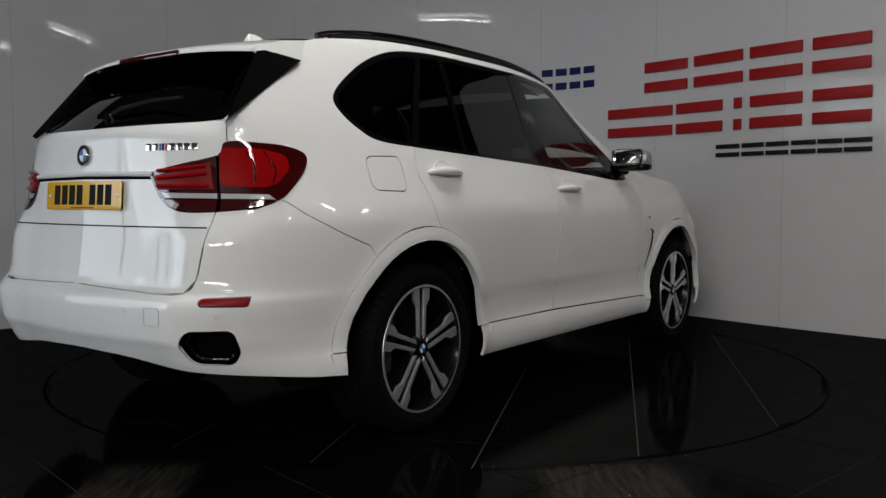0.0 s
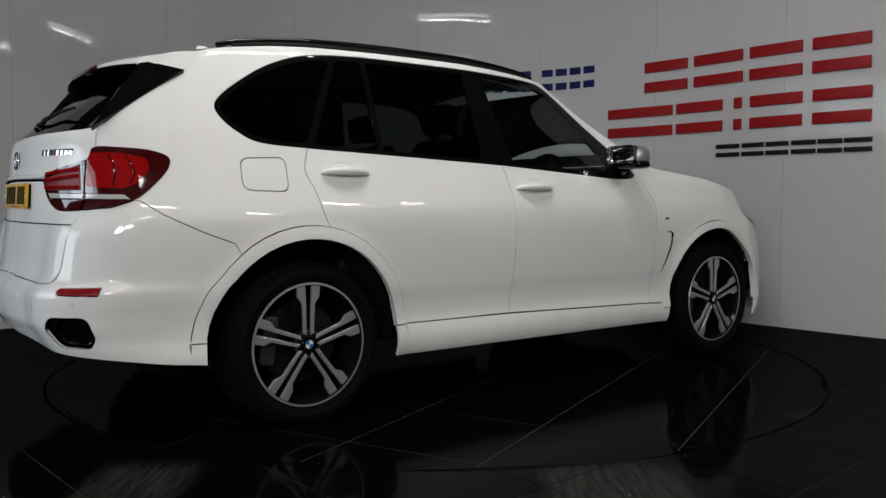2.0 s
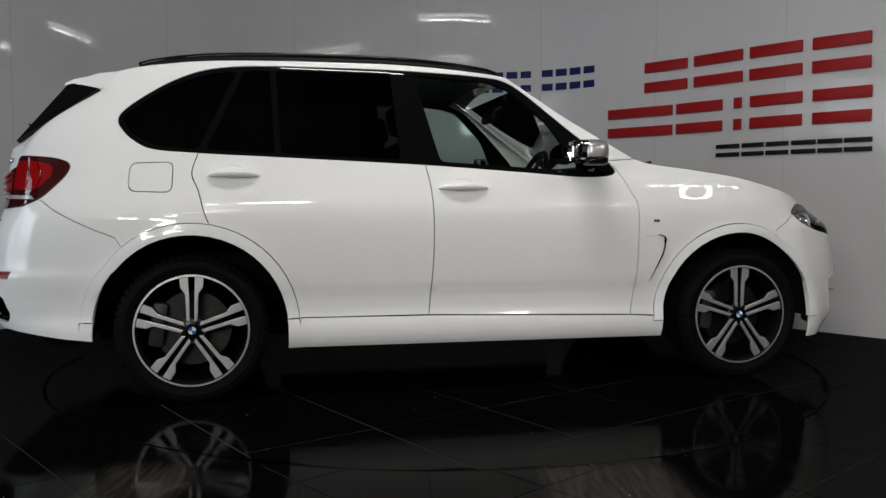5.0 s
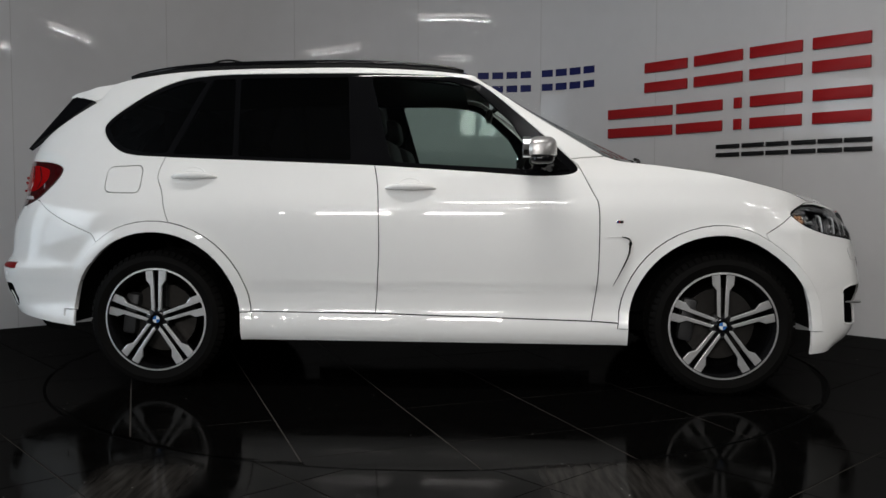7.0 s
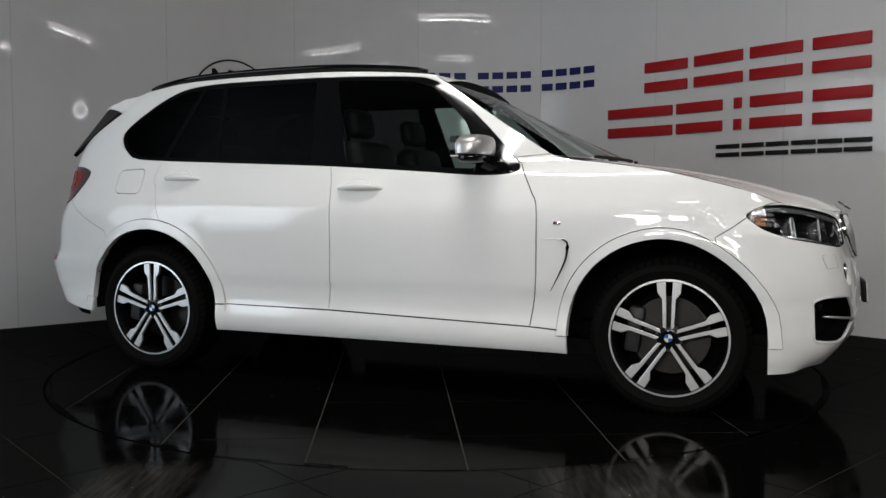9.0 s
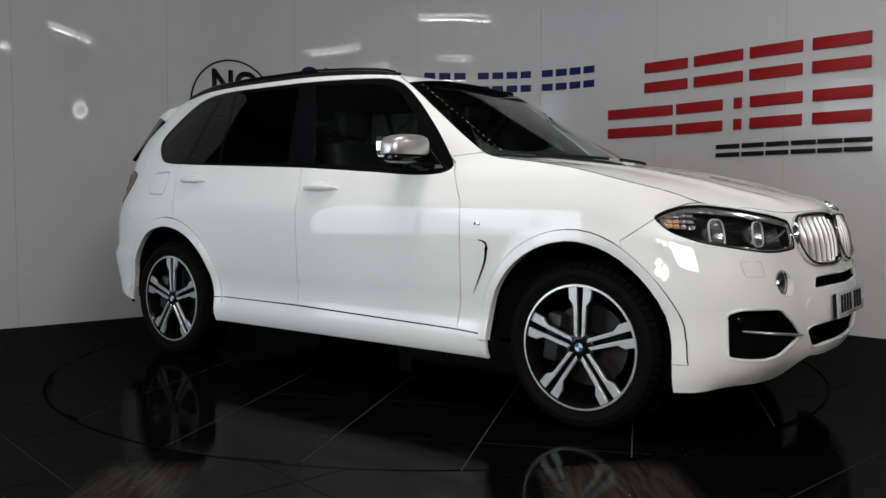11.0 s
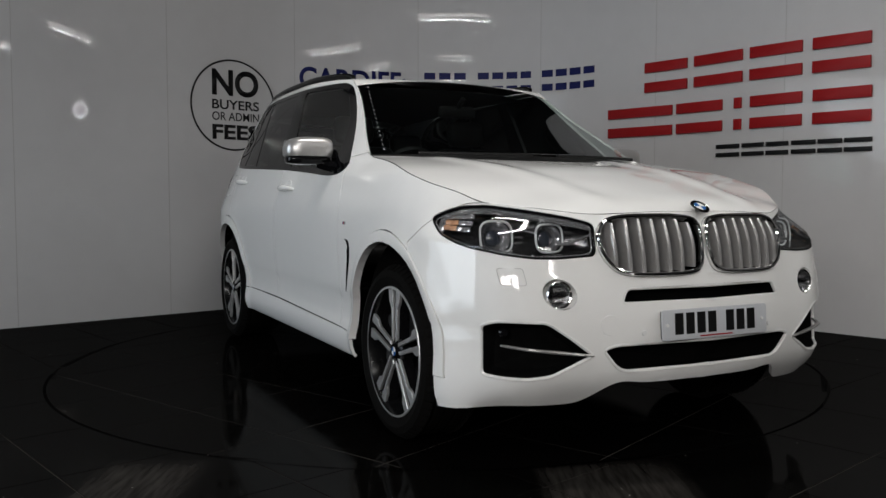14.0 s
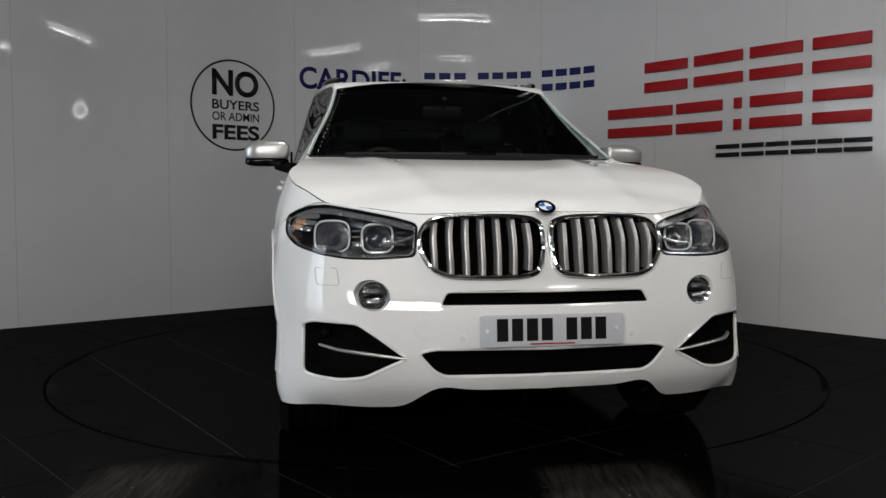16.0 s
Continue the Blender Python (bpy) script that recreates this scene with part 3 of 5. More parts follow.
QUARTER = np.concatenate([TOPLINE[TOPLINE[:, 0] < .97], [(TAIL_S, .9), (-2.2, .9), (-1.8, .65), (-1.0, .45), (-1.0, .6), (-.3, 1.1), (.76, 1.1), (.91, 1.2)]])

# window panes inside the black surround
FRONT_PANE = rounded([(-.225, 1.185), (.50, 1.145), (.53, 1.18), (.40, 1.405), (.20, 1.59), (.075, 1.628), (-.345, 1.642)], .03)
REAR_PANE = rounded([(-1.035, 1.215), (-.435, 1.193), (-.47, 1.642), (-1.055, 1.64)], .02)
VENT_PANE = rounded([(-1.40, 1.23), (-1.065, 1.217), (-1.085, 1.638), (-1.21, 1.635)], .015)
QUARTER_PANE = curve([(-1.875, 1.385), (-1.84, 1.342), (-1.77, 1.293), (-1.66, 1.252), (-1.46, 1.236), (-1.41, 1.30), (-1.30, 1.53), (-1.255, 1.625), (-1.39, 1.618), (-1.53, 1.588), (-1.67, 1.543), (-1.775, 1.484), (-1.85, 1.425)], 4)


REGIONS = [("well_f", WELL_F), ("well_r", WELL_R), ("flare_f", FLARE_F), ("flare_r", FLARE_R),
           ("front_pane", FRONT_PANE), ("rear_pane", REAR_PANE), ("vent_pane", VENT_PANE), ("quarter_pane", QUARTER_PANE), ("surround", DLO),
           ("sill", SILL), ("fuel", FUEL), ("tail_gap", TAIL_GAP, TAILLAMP), ("tail_pale", TAIL_PALE, TAILLAMP), ("tail_low", TAIL_LOW, TAILLAMP), ("tail_bars", TAIL_BARS, TAILLAMP), ("tail_core", TAIL_CORE, TAILLAMP), ("taillamp", TAILLAMP), ("rearglass", REARGLASS), ("tailgate", TAILGATE), ("reflector", REFLECTOR), ("exhaust", EXHAUST),
           ("headlamp", HEADLAMP), ("kidney_in", KIDNEY_IN), ("kidney", KIDNEY), ("slot", SLOT), ("side_intake", SIDE_INTAKE), ("lower_intake", LOWER_INTAKE), ("fog", FOG),
           ("f_door", F_DOOR), ("r_door", R_DOOR), ("f_bumper", F_BUMPER), ("r_bumper", R_BUMPER), ("fender", FENDER), ("quarter", QUARTER)]
CUT = sheet(REGIONS)


def recess(name, outline, depth, material, parent, side, back=VOID, flare=.97):
    """A pocket behind an opening of the skin: its rim and its back."""
    n = len(outline)
    mid = outline.mean(0)
    inn = mid + (outline - mid) * flare
    a = skin(outline[:, 0], outline[:, 1]) - .003 * skin_normal(outline[:, 0], outline[:, 1])
    into = skin_normal(mid[0], mid[1]) * np.array([1, 1, 0])
    b = skin(inn[:, 0], inn[:, 1]) - depth * into / np.linalg.norm(into)
    verts, faces = [], []
    mid_edge = outline[:, 0] > S_NOSE - .001
    for one in ((-1, 1) if side == 0 else (side,)):
        flip = np.array([1, -one, 1])
        k = len(verts)
        verts += [q * flip for q in (*a, *b, b.mean(0))]
        faces += [(k + i, k + (i + 1) % n, k + n + (i + 1) % n, k + n + i) for i in range(n) if not (mid_edge[i] and mid_edge[(i + 1) % n])]
        faces += [(k + n + i, k + n + (i + 1) % n, k + 2 * n) for i in range(n)]
    ob = mesh(name, verts, faces, back, parent, smooth_faces=False)
    return ob


DOORS = {}


def body_side(side):
    P = lambda name, key, material, parent=car, **k: panel(name, CUT[key], material, parent, side, **k)
    fd = P("front_door", "f_door", WHITE)
    rd = P("rear_door", "r_door", WHITE)
    DOORS[side] = (fd, rd)
    P("front_wing", "fender", WHITE)
    q = P("rear_quarter_panel", "quarter", WHITE)
    P("fuel_flap", "fuel", WHITE, q)
    P("sill", "sill", WHITE)
    P("front_wheel_arch", "flare_f", WHITE, sink=-.005, depth=.035)
    P("rear_wheel_arch", "flare_r", WHITE, sink=-.005, depth=.035)
    P("window_surround", "surround", GLOSSBLACK, sink=.002, label="gloss black pillar trim", gap=.0)
    P("window", "front_pane", CLEAR, fd, sink=.004, gap=0, depth=.001, label="clear side window glass").visible_shadow = False
    P("window", "rear_pane", PRIVACY, rd, sink=.004, gap=0, depth=.001, label="dark privacy glass")
    P("quarter_light", "vent_pane", PRIVACY, rd, sink=.004, gap=0, depth=.001, label="dark privacy glass")
    P("quarter_window", "quarter_pane", PRIVACY, q, sink=.004, gap=0, depth=.001, label="dark privacy glass")
    lamp = P("tail_lamp", "taillamp", REDDARK, sink=-.006, gap=0, label="red wrap-around tail lamp")
    P("outer_lens", "tail_core", REDLENS, lamp, sink=-.006, gap=0, depth=.004, label="bright red outer lens")
    P("lamp_strip", "tail_pale", SMOKED, lamp, sink=-.006, label="pale reversing light strip")
    P("lower_lens", "tail_low", REDDARK, lamp, sink=-.006, label="dark red lower lens")
    P("inner_lens", "tail_bars", REFLECTRED, lamp, sink=-.005, label="dark red inner lens")
    P("reflector", "reflector", REFLECTRED, label="dark red reflector")
    for k in range(3):
        pts = [skin(u, 1.035 + .027 * k + .02 * (u + 2.74) / .24 * (k > 0)) for u in np.linspace(-2.735 + .004 * k, -2.515, 10)]
        pts = [(q[0] - .012, q[1] * -side, q[2]) for q in pts]
        part("light_bar", tube_bm(pts, .0075, 6), REDLENS, lamp)
    for path in ([(-2.36, 1.165), (-2.335, 1.11), (-2.345, 1.04)], [(-2.29, 1.163), (-2.255, 1.10), (-2.275, 1.045)]):
        pts = [skin(u, z) + .004 * skin_normal(u, z) for u, z in spline(path, 6)]
        part("light_bar", tube_bm([(q[0], q[1] * -side, q[2]) for q in pts], .006, 6, False, .5), REDDARK, lamp)
    ex = recess("exhaust_outlet", EXHAUST, .08, VOID, car, side, VOID, .84)
    ring = skin(EXHAUST[:, 0], EXHAUST[:, 1]) - .03 * skin_normal(EXHAUST[:, 0], EXHAUST[:, 1])
    ring = ring.mean(0) + (ring - ring.mean(0)) * .86
    part("tailpipe_trim", tube_bm([(q[0], q[1] * -side, q[2]) for q in ring], .007, 8, True), GLOSSBLACK, ex)


def on_skin(s, z, out, side):
    q = skin(s, z) + out * skin_normal(s, z)
    return Vector((q[0], q[1] * -side, q[2]))


def facing(s, z, out, side, ahead=.5):
    """A pose on the skin whose z looks outwards, turned part of the way to straight ahead (or astern)."""
    n = skin_normal(s, z)
    n = Vector((n[0], n[1] * -side, n[2]))
    fw = Vector((1 if s > 0 else -1, 0, 0))
    n = (n * (1 - ahead) + fw * ahead).normalized()
    r = Vector((0, 0, 1)).cross(n).normalized()
    u = n.cross(r)
    m = Matrix((r, u, n)).transposed().to_4x4()
    return Matrix.Translation(on_skin(s, z, out, side)) @ m


def headlamp(side):
    back = recess("headlamp", HEADLAMP, .14, VOID, car, side, LAMPDARK)
    tagged(back, "clear headlamp with two ringed projectors")
    panel("lens", CUT["headlamp"], LENS, back, side, gap=.001, depth=.012, label="clear lamp lens").visible_shadow = False
    rim = [on_skin(u, z, -.004, side) for u, z in HEADLAMP.mean(0) + (HEADLAMP - HEADLAMP.mean(0)) * np.array([.985, .955])]
    part("lamp_frame", tube_bm(rim, .0035, 6, True), GLOSSBLACK, back)
    rim = [on_skin(u, z, -.014, side) for u, z in HEADLAMP.mean(0) + (HEADLAMP - HEADLAMP.mean(0)) * np.array([.965, .90])]
    part("bright_surround", tube_bm(rim, .0035, 6, True), LAMPSILVER, back)
    for s, z, r, deep in ((2.125, .876, .064, -.040), (2.325, .866, .056, -.036)):
        m = Matrix.Translation((-.045, -side * .036, 0)) @ facing(s, z, deep, side, .8)
        part("projector_bowl", lathe_bm([(.026, -.03), (.04, -.012), (r - .008, .012), (r - .006, .016)], 40, m), LAMPSILVER, back)
        part("projector_lens", lathe_bm([(0, .002), (.016, -.001), (.03, -.010), (.034, -.03)], 32, m), BULB, back, "glass projector lens")
        ring = [m @ Vector((r * math.copysign(abs(math.cos(a)) ** .6, math.cos(a)), r * .92 * math.copysign(abs(math.sin(a)) ** .6, math.sin(a)), .02)) for a in np.linspace(0, 2 * math.pi, 48, endpoint=False)]
        part("halo_ring", tube_bm(ring, .0042, 8, True), HALO, back, "pale translucent light ring")
        part("chrome_bezel", lathe_bm([(r - .012, .006), (r - .003, .012), (r - .003, .004)], 40, m), CHROME, back)
        for dz in (-.022, 0, .022):
            fin = [m @ Vector((-side * (r + .008 + .02 * w), dz, .006)) for w in (0, 1, 2)]
            part("lamp_fin", tube_bm(fin, .0045, 6), LAMPSILVER, back)
    # bright facets of the outer reflector, with amber among them
    for k in range(5):
        for j in range(3):
            s, z = 1.915 + .030 * k, .915 - .010 * (k < 1) + (.022 - .006 * (4 - k) / 4) * (1 - j)
            if z < np.interp(s, (1.86, 1.93, 2.05), (.918, .878, .826)):
                continue
            m = facing(s, z, -.028, side, .25) @ pose(0, 0, 0, 14 * (j - 1), 10 * ((k + j) % 3 - 1), 0)
            amber = k in (1, 2) and j > 0
            part("indicator" if amber else "reflector_facet", box_bm(.027, .019, .010, .003), AMBER if amber else LAMPSILVER, back, "amber indicator lens" if amber else "").matrix_basis = m
    strip3 = [on_skin(u, z, -.02, side) for u, z in spline([(1.92, .932), (2.03, .951), (2.2, .943), (2.35, .921), (2.49, .891)], 8)]
    part("brow", tube_bm(strip3, .009, 6), LAMPSILVER, back, "bright brow strip")
    low = [on_skin(u, z, -.018, side) for u, z in spline([(1.99, .850), (2.08, .820), (2.2, .796), (2.32, .789), (2.48, .796)], 8)]
    part("lower_strip", tube_bm(low, .006, 6), CHROME, back)
    blade = [on_skin(u, z, -.03, side) for u, z in spline([(2.37, .835), (2.43, .845), (2.50, .872)], 6)]
    part("inner_fin", tube_bm(blade, .006, 6), LAMPSILVER, back)


def kidney(side):
    back = recess("kidney_grille", KIDNEY, .07, VOID, car, side, VOID)
    tagged(back, "chrome-framed grille with satin silver slats")
    panel("chrome_frame", CUT["kidney"], CHROME, back, side, gap=0, depth=.03, sink=-.014, label="chrome grille frame")
    ring = KIDNEY.mean(0) + (KIDNEY - KIDNEY.mean(0)) * np.array([.965, .94])
    part("chrome_ring", tube_bm([on_skin(u, z, .014, side) for u, z in ring], .0075, 8, True), CHROME, back, "chrome grille ring")
    lo, hi = KIDNEY_IN.min(0), KIDNEY_IN.max(0)
    for k in range(7):
        s0 = lo[0] + (hi[0] - lo[0]) * (k + .75) / 7.6
        half = .5 - abs((k + .5) / 7 - .5)
        z0, z1 = lo[1] + .004 + .02 * max(0, .22 - half) / .22, hi[1] - .004 - .02 * max(0, .22 - half) / .22
        pts = [on_skin(s0 + .004 * math.sin(math.pi * w), z0 + (z1 - z0) * w, .004 + .012 * math.sin(math.pi * w), side) for w in np.linspace(0, 1, 9)]
        bm = bmesh.new()
        rows = []
        for q in pts:
            rows.append([bm.verts.new(q + Vector((dx, side * dy, 0))) for dx, dy in ((0, -.0095), (.007, -.007), (.009, 0), (.007, .007), (0, .0095), (-.055, .007), (-.055, -.007))])
        for a, b in zip(rows, rows[1:]):
            for j in range(7):
                bm.faces.new((a[j], a[(j + 1) % 7], b[(j + 1) % 7], b[j]))
        bmesh.ops.recalc_face_normals(bm, faces=bm.faces[:])
        part("slat", bm, SATIN, back, "satin silver slat")


def lip(outline, side, parent, r=.007):
    """The rounded white edge of an opening in the bumper."""
    keep = outline[:, 0] < NOSE_S - .001
    if keep.all():
        pts, closed = outline, True
    else:
        k = int(np.argmin(keep))
        roll = np.roll(outline, -k, axis=0)
        pts, closed = roll[roll[:, 0] < NOSE_S - .001], False
        ends = [np.array([NOSE_S, q[1]]) for q in (pts[0], pts[-1])]
        pts = np.concatenate([ends[:1], pts, ends[1:]])
    part("opening_lip", tube_bm([on_skin(u, z, -.004, side) for u, z in pts], r, 8, closed), WHITE, parent)


def front_side(side):
    lip(SLOT, side, car, .006)
    lip(LOWER_INTAKE, side, car)
    lip(SIDE_INTAKE, side, car)
    headlamp(side)
    kidney(side)
    si = recess("side_intake", SIDE_INTAKE, .07, VOID, car, side, VOID, .74)
    blade = [on_skin(u, z, .004 - .03 * max(0, 2.2 - u) / .1, side) for u, z in spline([(2.10, .470), (2.16, .465), (2.28, .453), (2.37, .442), (2.44, .434)], 6)]
    part("blade", tube_bm(blade, lambda w: .006 + .003 * math.sin(math.pi * w), 8, False, .7), SATIN, si, "satin silver air blade")
    m = facing(2.10, .515, -.05, side)
    part("sensor", lathe_bm([(0, .012), (.012, .012), (.02, .004), (.02, -.03)], 24, m), GLOSSBLACK, si)
    fogpit = recess("fog_lamp_recess", FOG, .045, VOID, car, side, WHITE, .9)
    m = facing(2.325, .653, -.02, side, .85)
    lamp = part("fog_lamp", lathe_bm([(.054, -.02), (.054, .004), (.050, .012), (.044, .008)], 40, m), CHROME, car, "round chrome-rimmed fog lamp")
    part("bowl", lathe_bm([(.044, .006), (.033, -.006), (0, -.014)], 32, m), LAMPDARK, lamp)
    for e in (-1, 1):
        part("reflector_facet", box_bm(.045, .014, .008, .003, (0, e * .019, 0), (e * 20, 0, 0)), LAMPSILVER, lamp).matrix_basis = m
    part("bar", box_bm(.07, .012, .01, .003, (0, 0, -.004)), GLOSSBLACK, lamp).matrix_basis = m
    part("glass", lathe_bm([(.044, .008), (.03, .014), (0, .017)], 32, m), LENS, lamp).visible_shadow = False
    for s, z, r in ((2.50, .54, .036),):
        part("tow_cover", lathe_bm([(0, .0015), (r, .0015), (r + .001, -.002)], 40, facing(s, z, 0, side, 0)), WHITE, car) if side == -1 else None
    part("parking_sensor", lathe_bm([(0, .003), (.009, .003), (.011, -.002)], 24, facing(2.632, .508, 0, side, 0)), FIXTURE, car)
    pts = [on_skin(u, z, .0006, side) for u, z in rounded([(2.13, .745), (2.215, .745), (2.215, .685), (2.13, .685)], .012)]
    part("washer_cover", tube_bm(pts, .0011, 5, True), JOINT, car)


def centre_panels():
    P = lambda name, key, material, parent=car, **k: panel(name, CUT[key], material, parent, 0, **k)
    P("front_bumper", "f_bumper", WHITE, gap=.0015)
    P("rear_bumper", "r_bumper", WHITE, gap=.0015)
    tg = P("tailgate", "tailgate", WHITE, gap=.0018)
    P("rear_window", "rearglass", PRIVACY, tg, label="dark privacy glass", depth=.004)
    recess("bumper_slot", SLOT, .07, VOID, car, 0, VOID, 1.0)
    recess("lower_intake", LOWER_INTAKE, .07, VOID, car, 0, VOID, 1.0)
    return tg


for side in (-1, 1):
    body_side(side)
    front_side(side)
tailgate = centre_panels()


def top_grid(name, xs, yb, zb, zc, material, power=2.6, ridge=None, n=24):
    """A crowned panel between both flanks: edge half-width yb and height zb, middle height zc, over x."""
    verts, faces = [], []
    vs = np.linspace(-1, 1, 2 * n + 1)
    for x in xs:
        for v in vs:
            z = zc(x) + (zb(x) - zc(x)) * abs(v) ** power + (ridge(x, v * yb(x)) if ridge else 0)
            verts.append((x, v * yb(x), z))
    m = len(vs)
    for i in range(len(xs) - 1):
        for j in range(m - 1):
            a = i * m + j
            faces.append((a, a + 1, a + m + 1, a + m))
    return mesh(name, verts, faces, material, car)


edge = skin(TOPLINE[:, 0], TOPLINE[:, 1])
hood = edge[TOPLINE[:, 0] > .93][::-1]
roofe = edge[(TOPLINE[:, 0] < .32)][::-1]
order_h, order_r = np.argsort(hood[:, 0]), np.argsort(roofe[:, 0])
hood, roofe = hood[order_h], roofe[order_r]
X_HOOD = hood[-1, 0]
ZC_HOOD = spline([(.9, 1.205), (1.1, 1.185), (1.5, 1.135), (1.76, 1.085), (2.0, 1.03), (2.15, .99), (X_HOOD, .947)], 8)
xs = np.concatenate([np.linspace(.94, 2.0, 30), np.linspace(2.02, X_HOOD, 24)])
top_grid("bonnet", xs, lambda x: max(.003, float(np.interp(x, hood[:, 0], -hood[:, 1])) - .002), lambda x: float(np.interp(x, hood[:, 0], hood[:, 2])),
         lambda x: float(np.interp(x, ZC_HOOD[:, 0], ZC_HOOD[:, 1])), WHITE, 2.2,
         lambda x, y: .010 * math.exp(-((abs(y) - .36 - .12 * (2.2 - x)) / .06) ** 2) * float(smooth(2.25, 2.05, x)) * float(smooth(.92, 1.1, x)))
ZC_ROOF = spline([(-2.0, 1.655), (-1.6, 1.70), (-1.1, 1.735), (-.6, 1.742), (-.2, 1.727), (.1, 1.696), (.3, 1.664)], 8)
top_grid("roof_panel", np.linspace(-1.78, .262, 42), lambda x: float(np.interp(x, roofe[:, 0], -roofe[:, 1])) - .001, lambda x: float(np.interp(x, roofe[:, 0], roofe[:, 2])),
         lambda x: float(np.interp(x, ZC_ROOF[:, 0], ZC_ROOF[:, 1])), WHITE, 2.4)

# windscreen between the pillars
pill = edge[(TOPLINE[:, 0] <= .92) & (TOPLINE[:, 0] >= .255)]
verts, faces = [], []
for i, q in enumerate(pill):
    for v in np.linspace(-1, 1, 25):
        bow = (1 - v * v)
        verts.append((q[0] + .20 * bow * (q[2] - 1.6) / -.4 + .03 * bow, -q[1] * v * .995, q[2] + .012 * bow))
    if i:
        faces += [((i - 1) * 25 + j, (i - 1) * 25 + j + 1, i * 25 + j + 1, i * 25 + j) for j in range(24)]
mesh("windscreen", verts, faces, TINT, car, "tinted windscreen glass").visible_shadow = False


# wheels
def wheel(x, side, front):
    hub = new("wheel")
    hub.parent = car
    tagged(hub, "five twin-spoke alloy wheel with low-profile tyre")
    w = .27 if front else .30
    # z of the wheel looks outwards
    m = pose(x, side * (.946 - w / 2), .354, -90 * side)
    hub.matrix_basis = m
    h = w / 2
    prof = [(.268, -h + .03), (.28, -h + .012), (.312, -h), (.338, -h + .008), (.350, -h + .03)]
    for g in (-.075, -.025, .025, .075):
        prof += [(.3555, g - .006), (.347, g - .005), (.347, g + .005), (.3555, g + .006)]
    prof += [(.350, h - .03), (.338, h - .008), (.312, h), (.28, h - .012), (.268, h - .03)]
    tyre = part("tyre", lathe_bm(prof, 72), RUBBER, hub, "black low-profile tyre")
    bm = bmesh.new()
    for k in range(60):
        for e in (-1, 1):
            bmesh.ops.create_cube(bm, size=1, matrix=pose(0, 0, 0, 0, 0, 6 * k + 3 * (e > 0)) @ pose(.3475, 0, e * (h - .028), 0, e * -38, 0) @ Matrix.Diagonal((.010, .027, .040, 1)))
    tagged(part("tread", bm, RUBBER, tyre, flat=True), kind="stuff")
    part("rim", lathe_bm([(.269, h - .028), (.274, h - .014), (.264, h - .012), (.256, h - .03), (.248, h - .07), (.243, -h + .03), (.265, -h + .02)], 72), ALLOYDARK, hub)
    part("rim_edge", lathe_bm([(.263, h - .0105), (.272, h - .011), (.2735, h - .014), (.263, h - .016)], 72), ALLOY, hub, "machined silver rim edge")
    part("brake_disc", lathe_bm([(.06, h - .12), (.182, h - .12), (.182, h - .15), (.06, h - .15)], 48), DISC, hub)
    # near-black disc put in as the shade seen between the spokes
    part("wheel_shade_disc", lathe_bm([(0, -h + .04), (.245, -h + .04)], 48), VOID, hub)
    part("brake_caliper", box_bm(.075, .22, .07, .018, (.165, 0, h - .105)), CALIPER, hub, "grey brake caliper").matrix_basis = pose(0, 0, 0, 0, 0, 172)
    for k in range(5):
        base = 90 + 72 * k
        for e in (-1, 1):
            turn = pose(0, 0, 0, 0, 0, base)
            out = [(.040, e * .010), (.165, e * .012), (.2635, e * .016), (.2635, e * .057), (.208, e * .053), (.178, e * .031), (.050, e * .026)]
            if e < 0:
                out = out[::-1]
            part("spoke", prism_bm(out, .012, turn @ pose(0, 0, h - .034), .0022), ALLOY, hub, "machined silver spoke", True)
            deep = [(q[0], q[1] * 1.0) for q in out]
            part("spoke_flank", prism_bm(deep, .045, turn @ pose(0, 0, h - .0795)), ALLOYDARK, hub)
    part("hub_centre", lathe_bm([(0, h - .026), (.05, h - .026), (.062, h - .034), (.066, h - .08)], 40), ALLOYDARK, hub)
    cap = part("centre_cap", lathe_bm([(0, h - .02), (.031, h - .02), (.035, h - .024), (.035, h - .03)], 32), GLOSSBLACK, hub, "round blue and white centre cap")
    for k in range(4):
        out = [(0, 0)] + [(.019 * math.cos(a), .019 * math.sin(a)) for a in np.linspace(math.pi / 2 * k, math.pi / 2 * (k + 1), 7)]
        part("cap_quarter", prism_bm(out, .0012, pose(0, 0, h - .0199)), BLUE if k % 2 else FIXTURE, cap)
    for k in range(5):
        a = radians(72 * k + 54)
        part("wheel_bolt", lathe_bm([(0, h - .028), (.009, h - .028), (.010, h - .04)], 12, pose(.055 * math.cos(a), .055 * math.sin(a), 0)), CALIPER, hub)


for x in AXLES:
    for side in (-1, 1):
        wheel(x, side, x > 0)

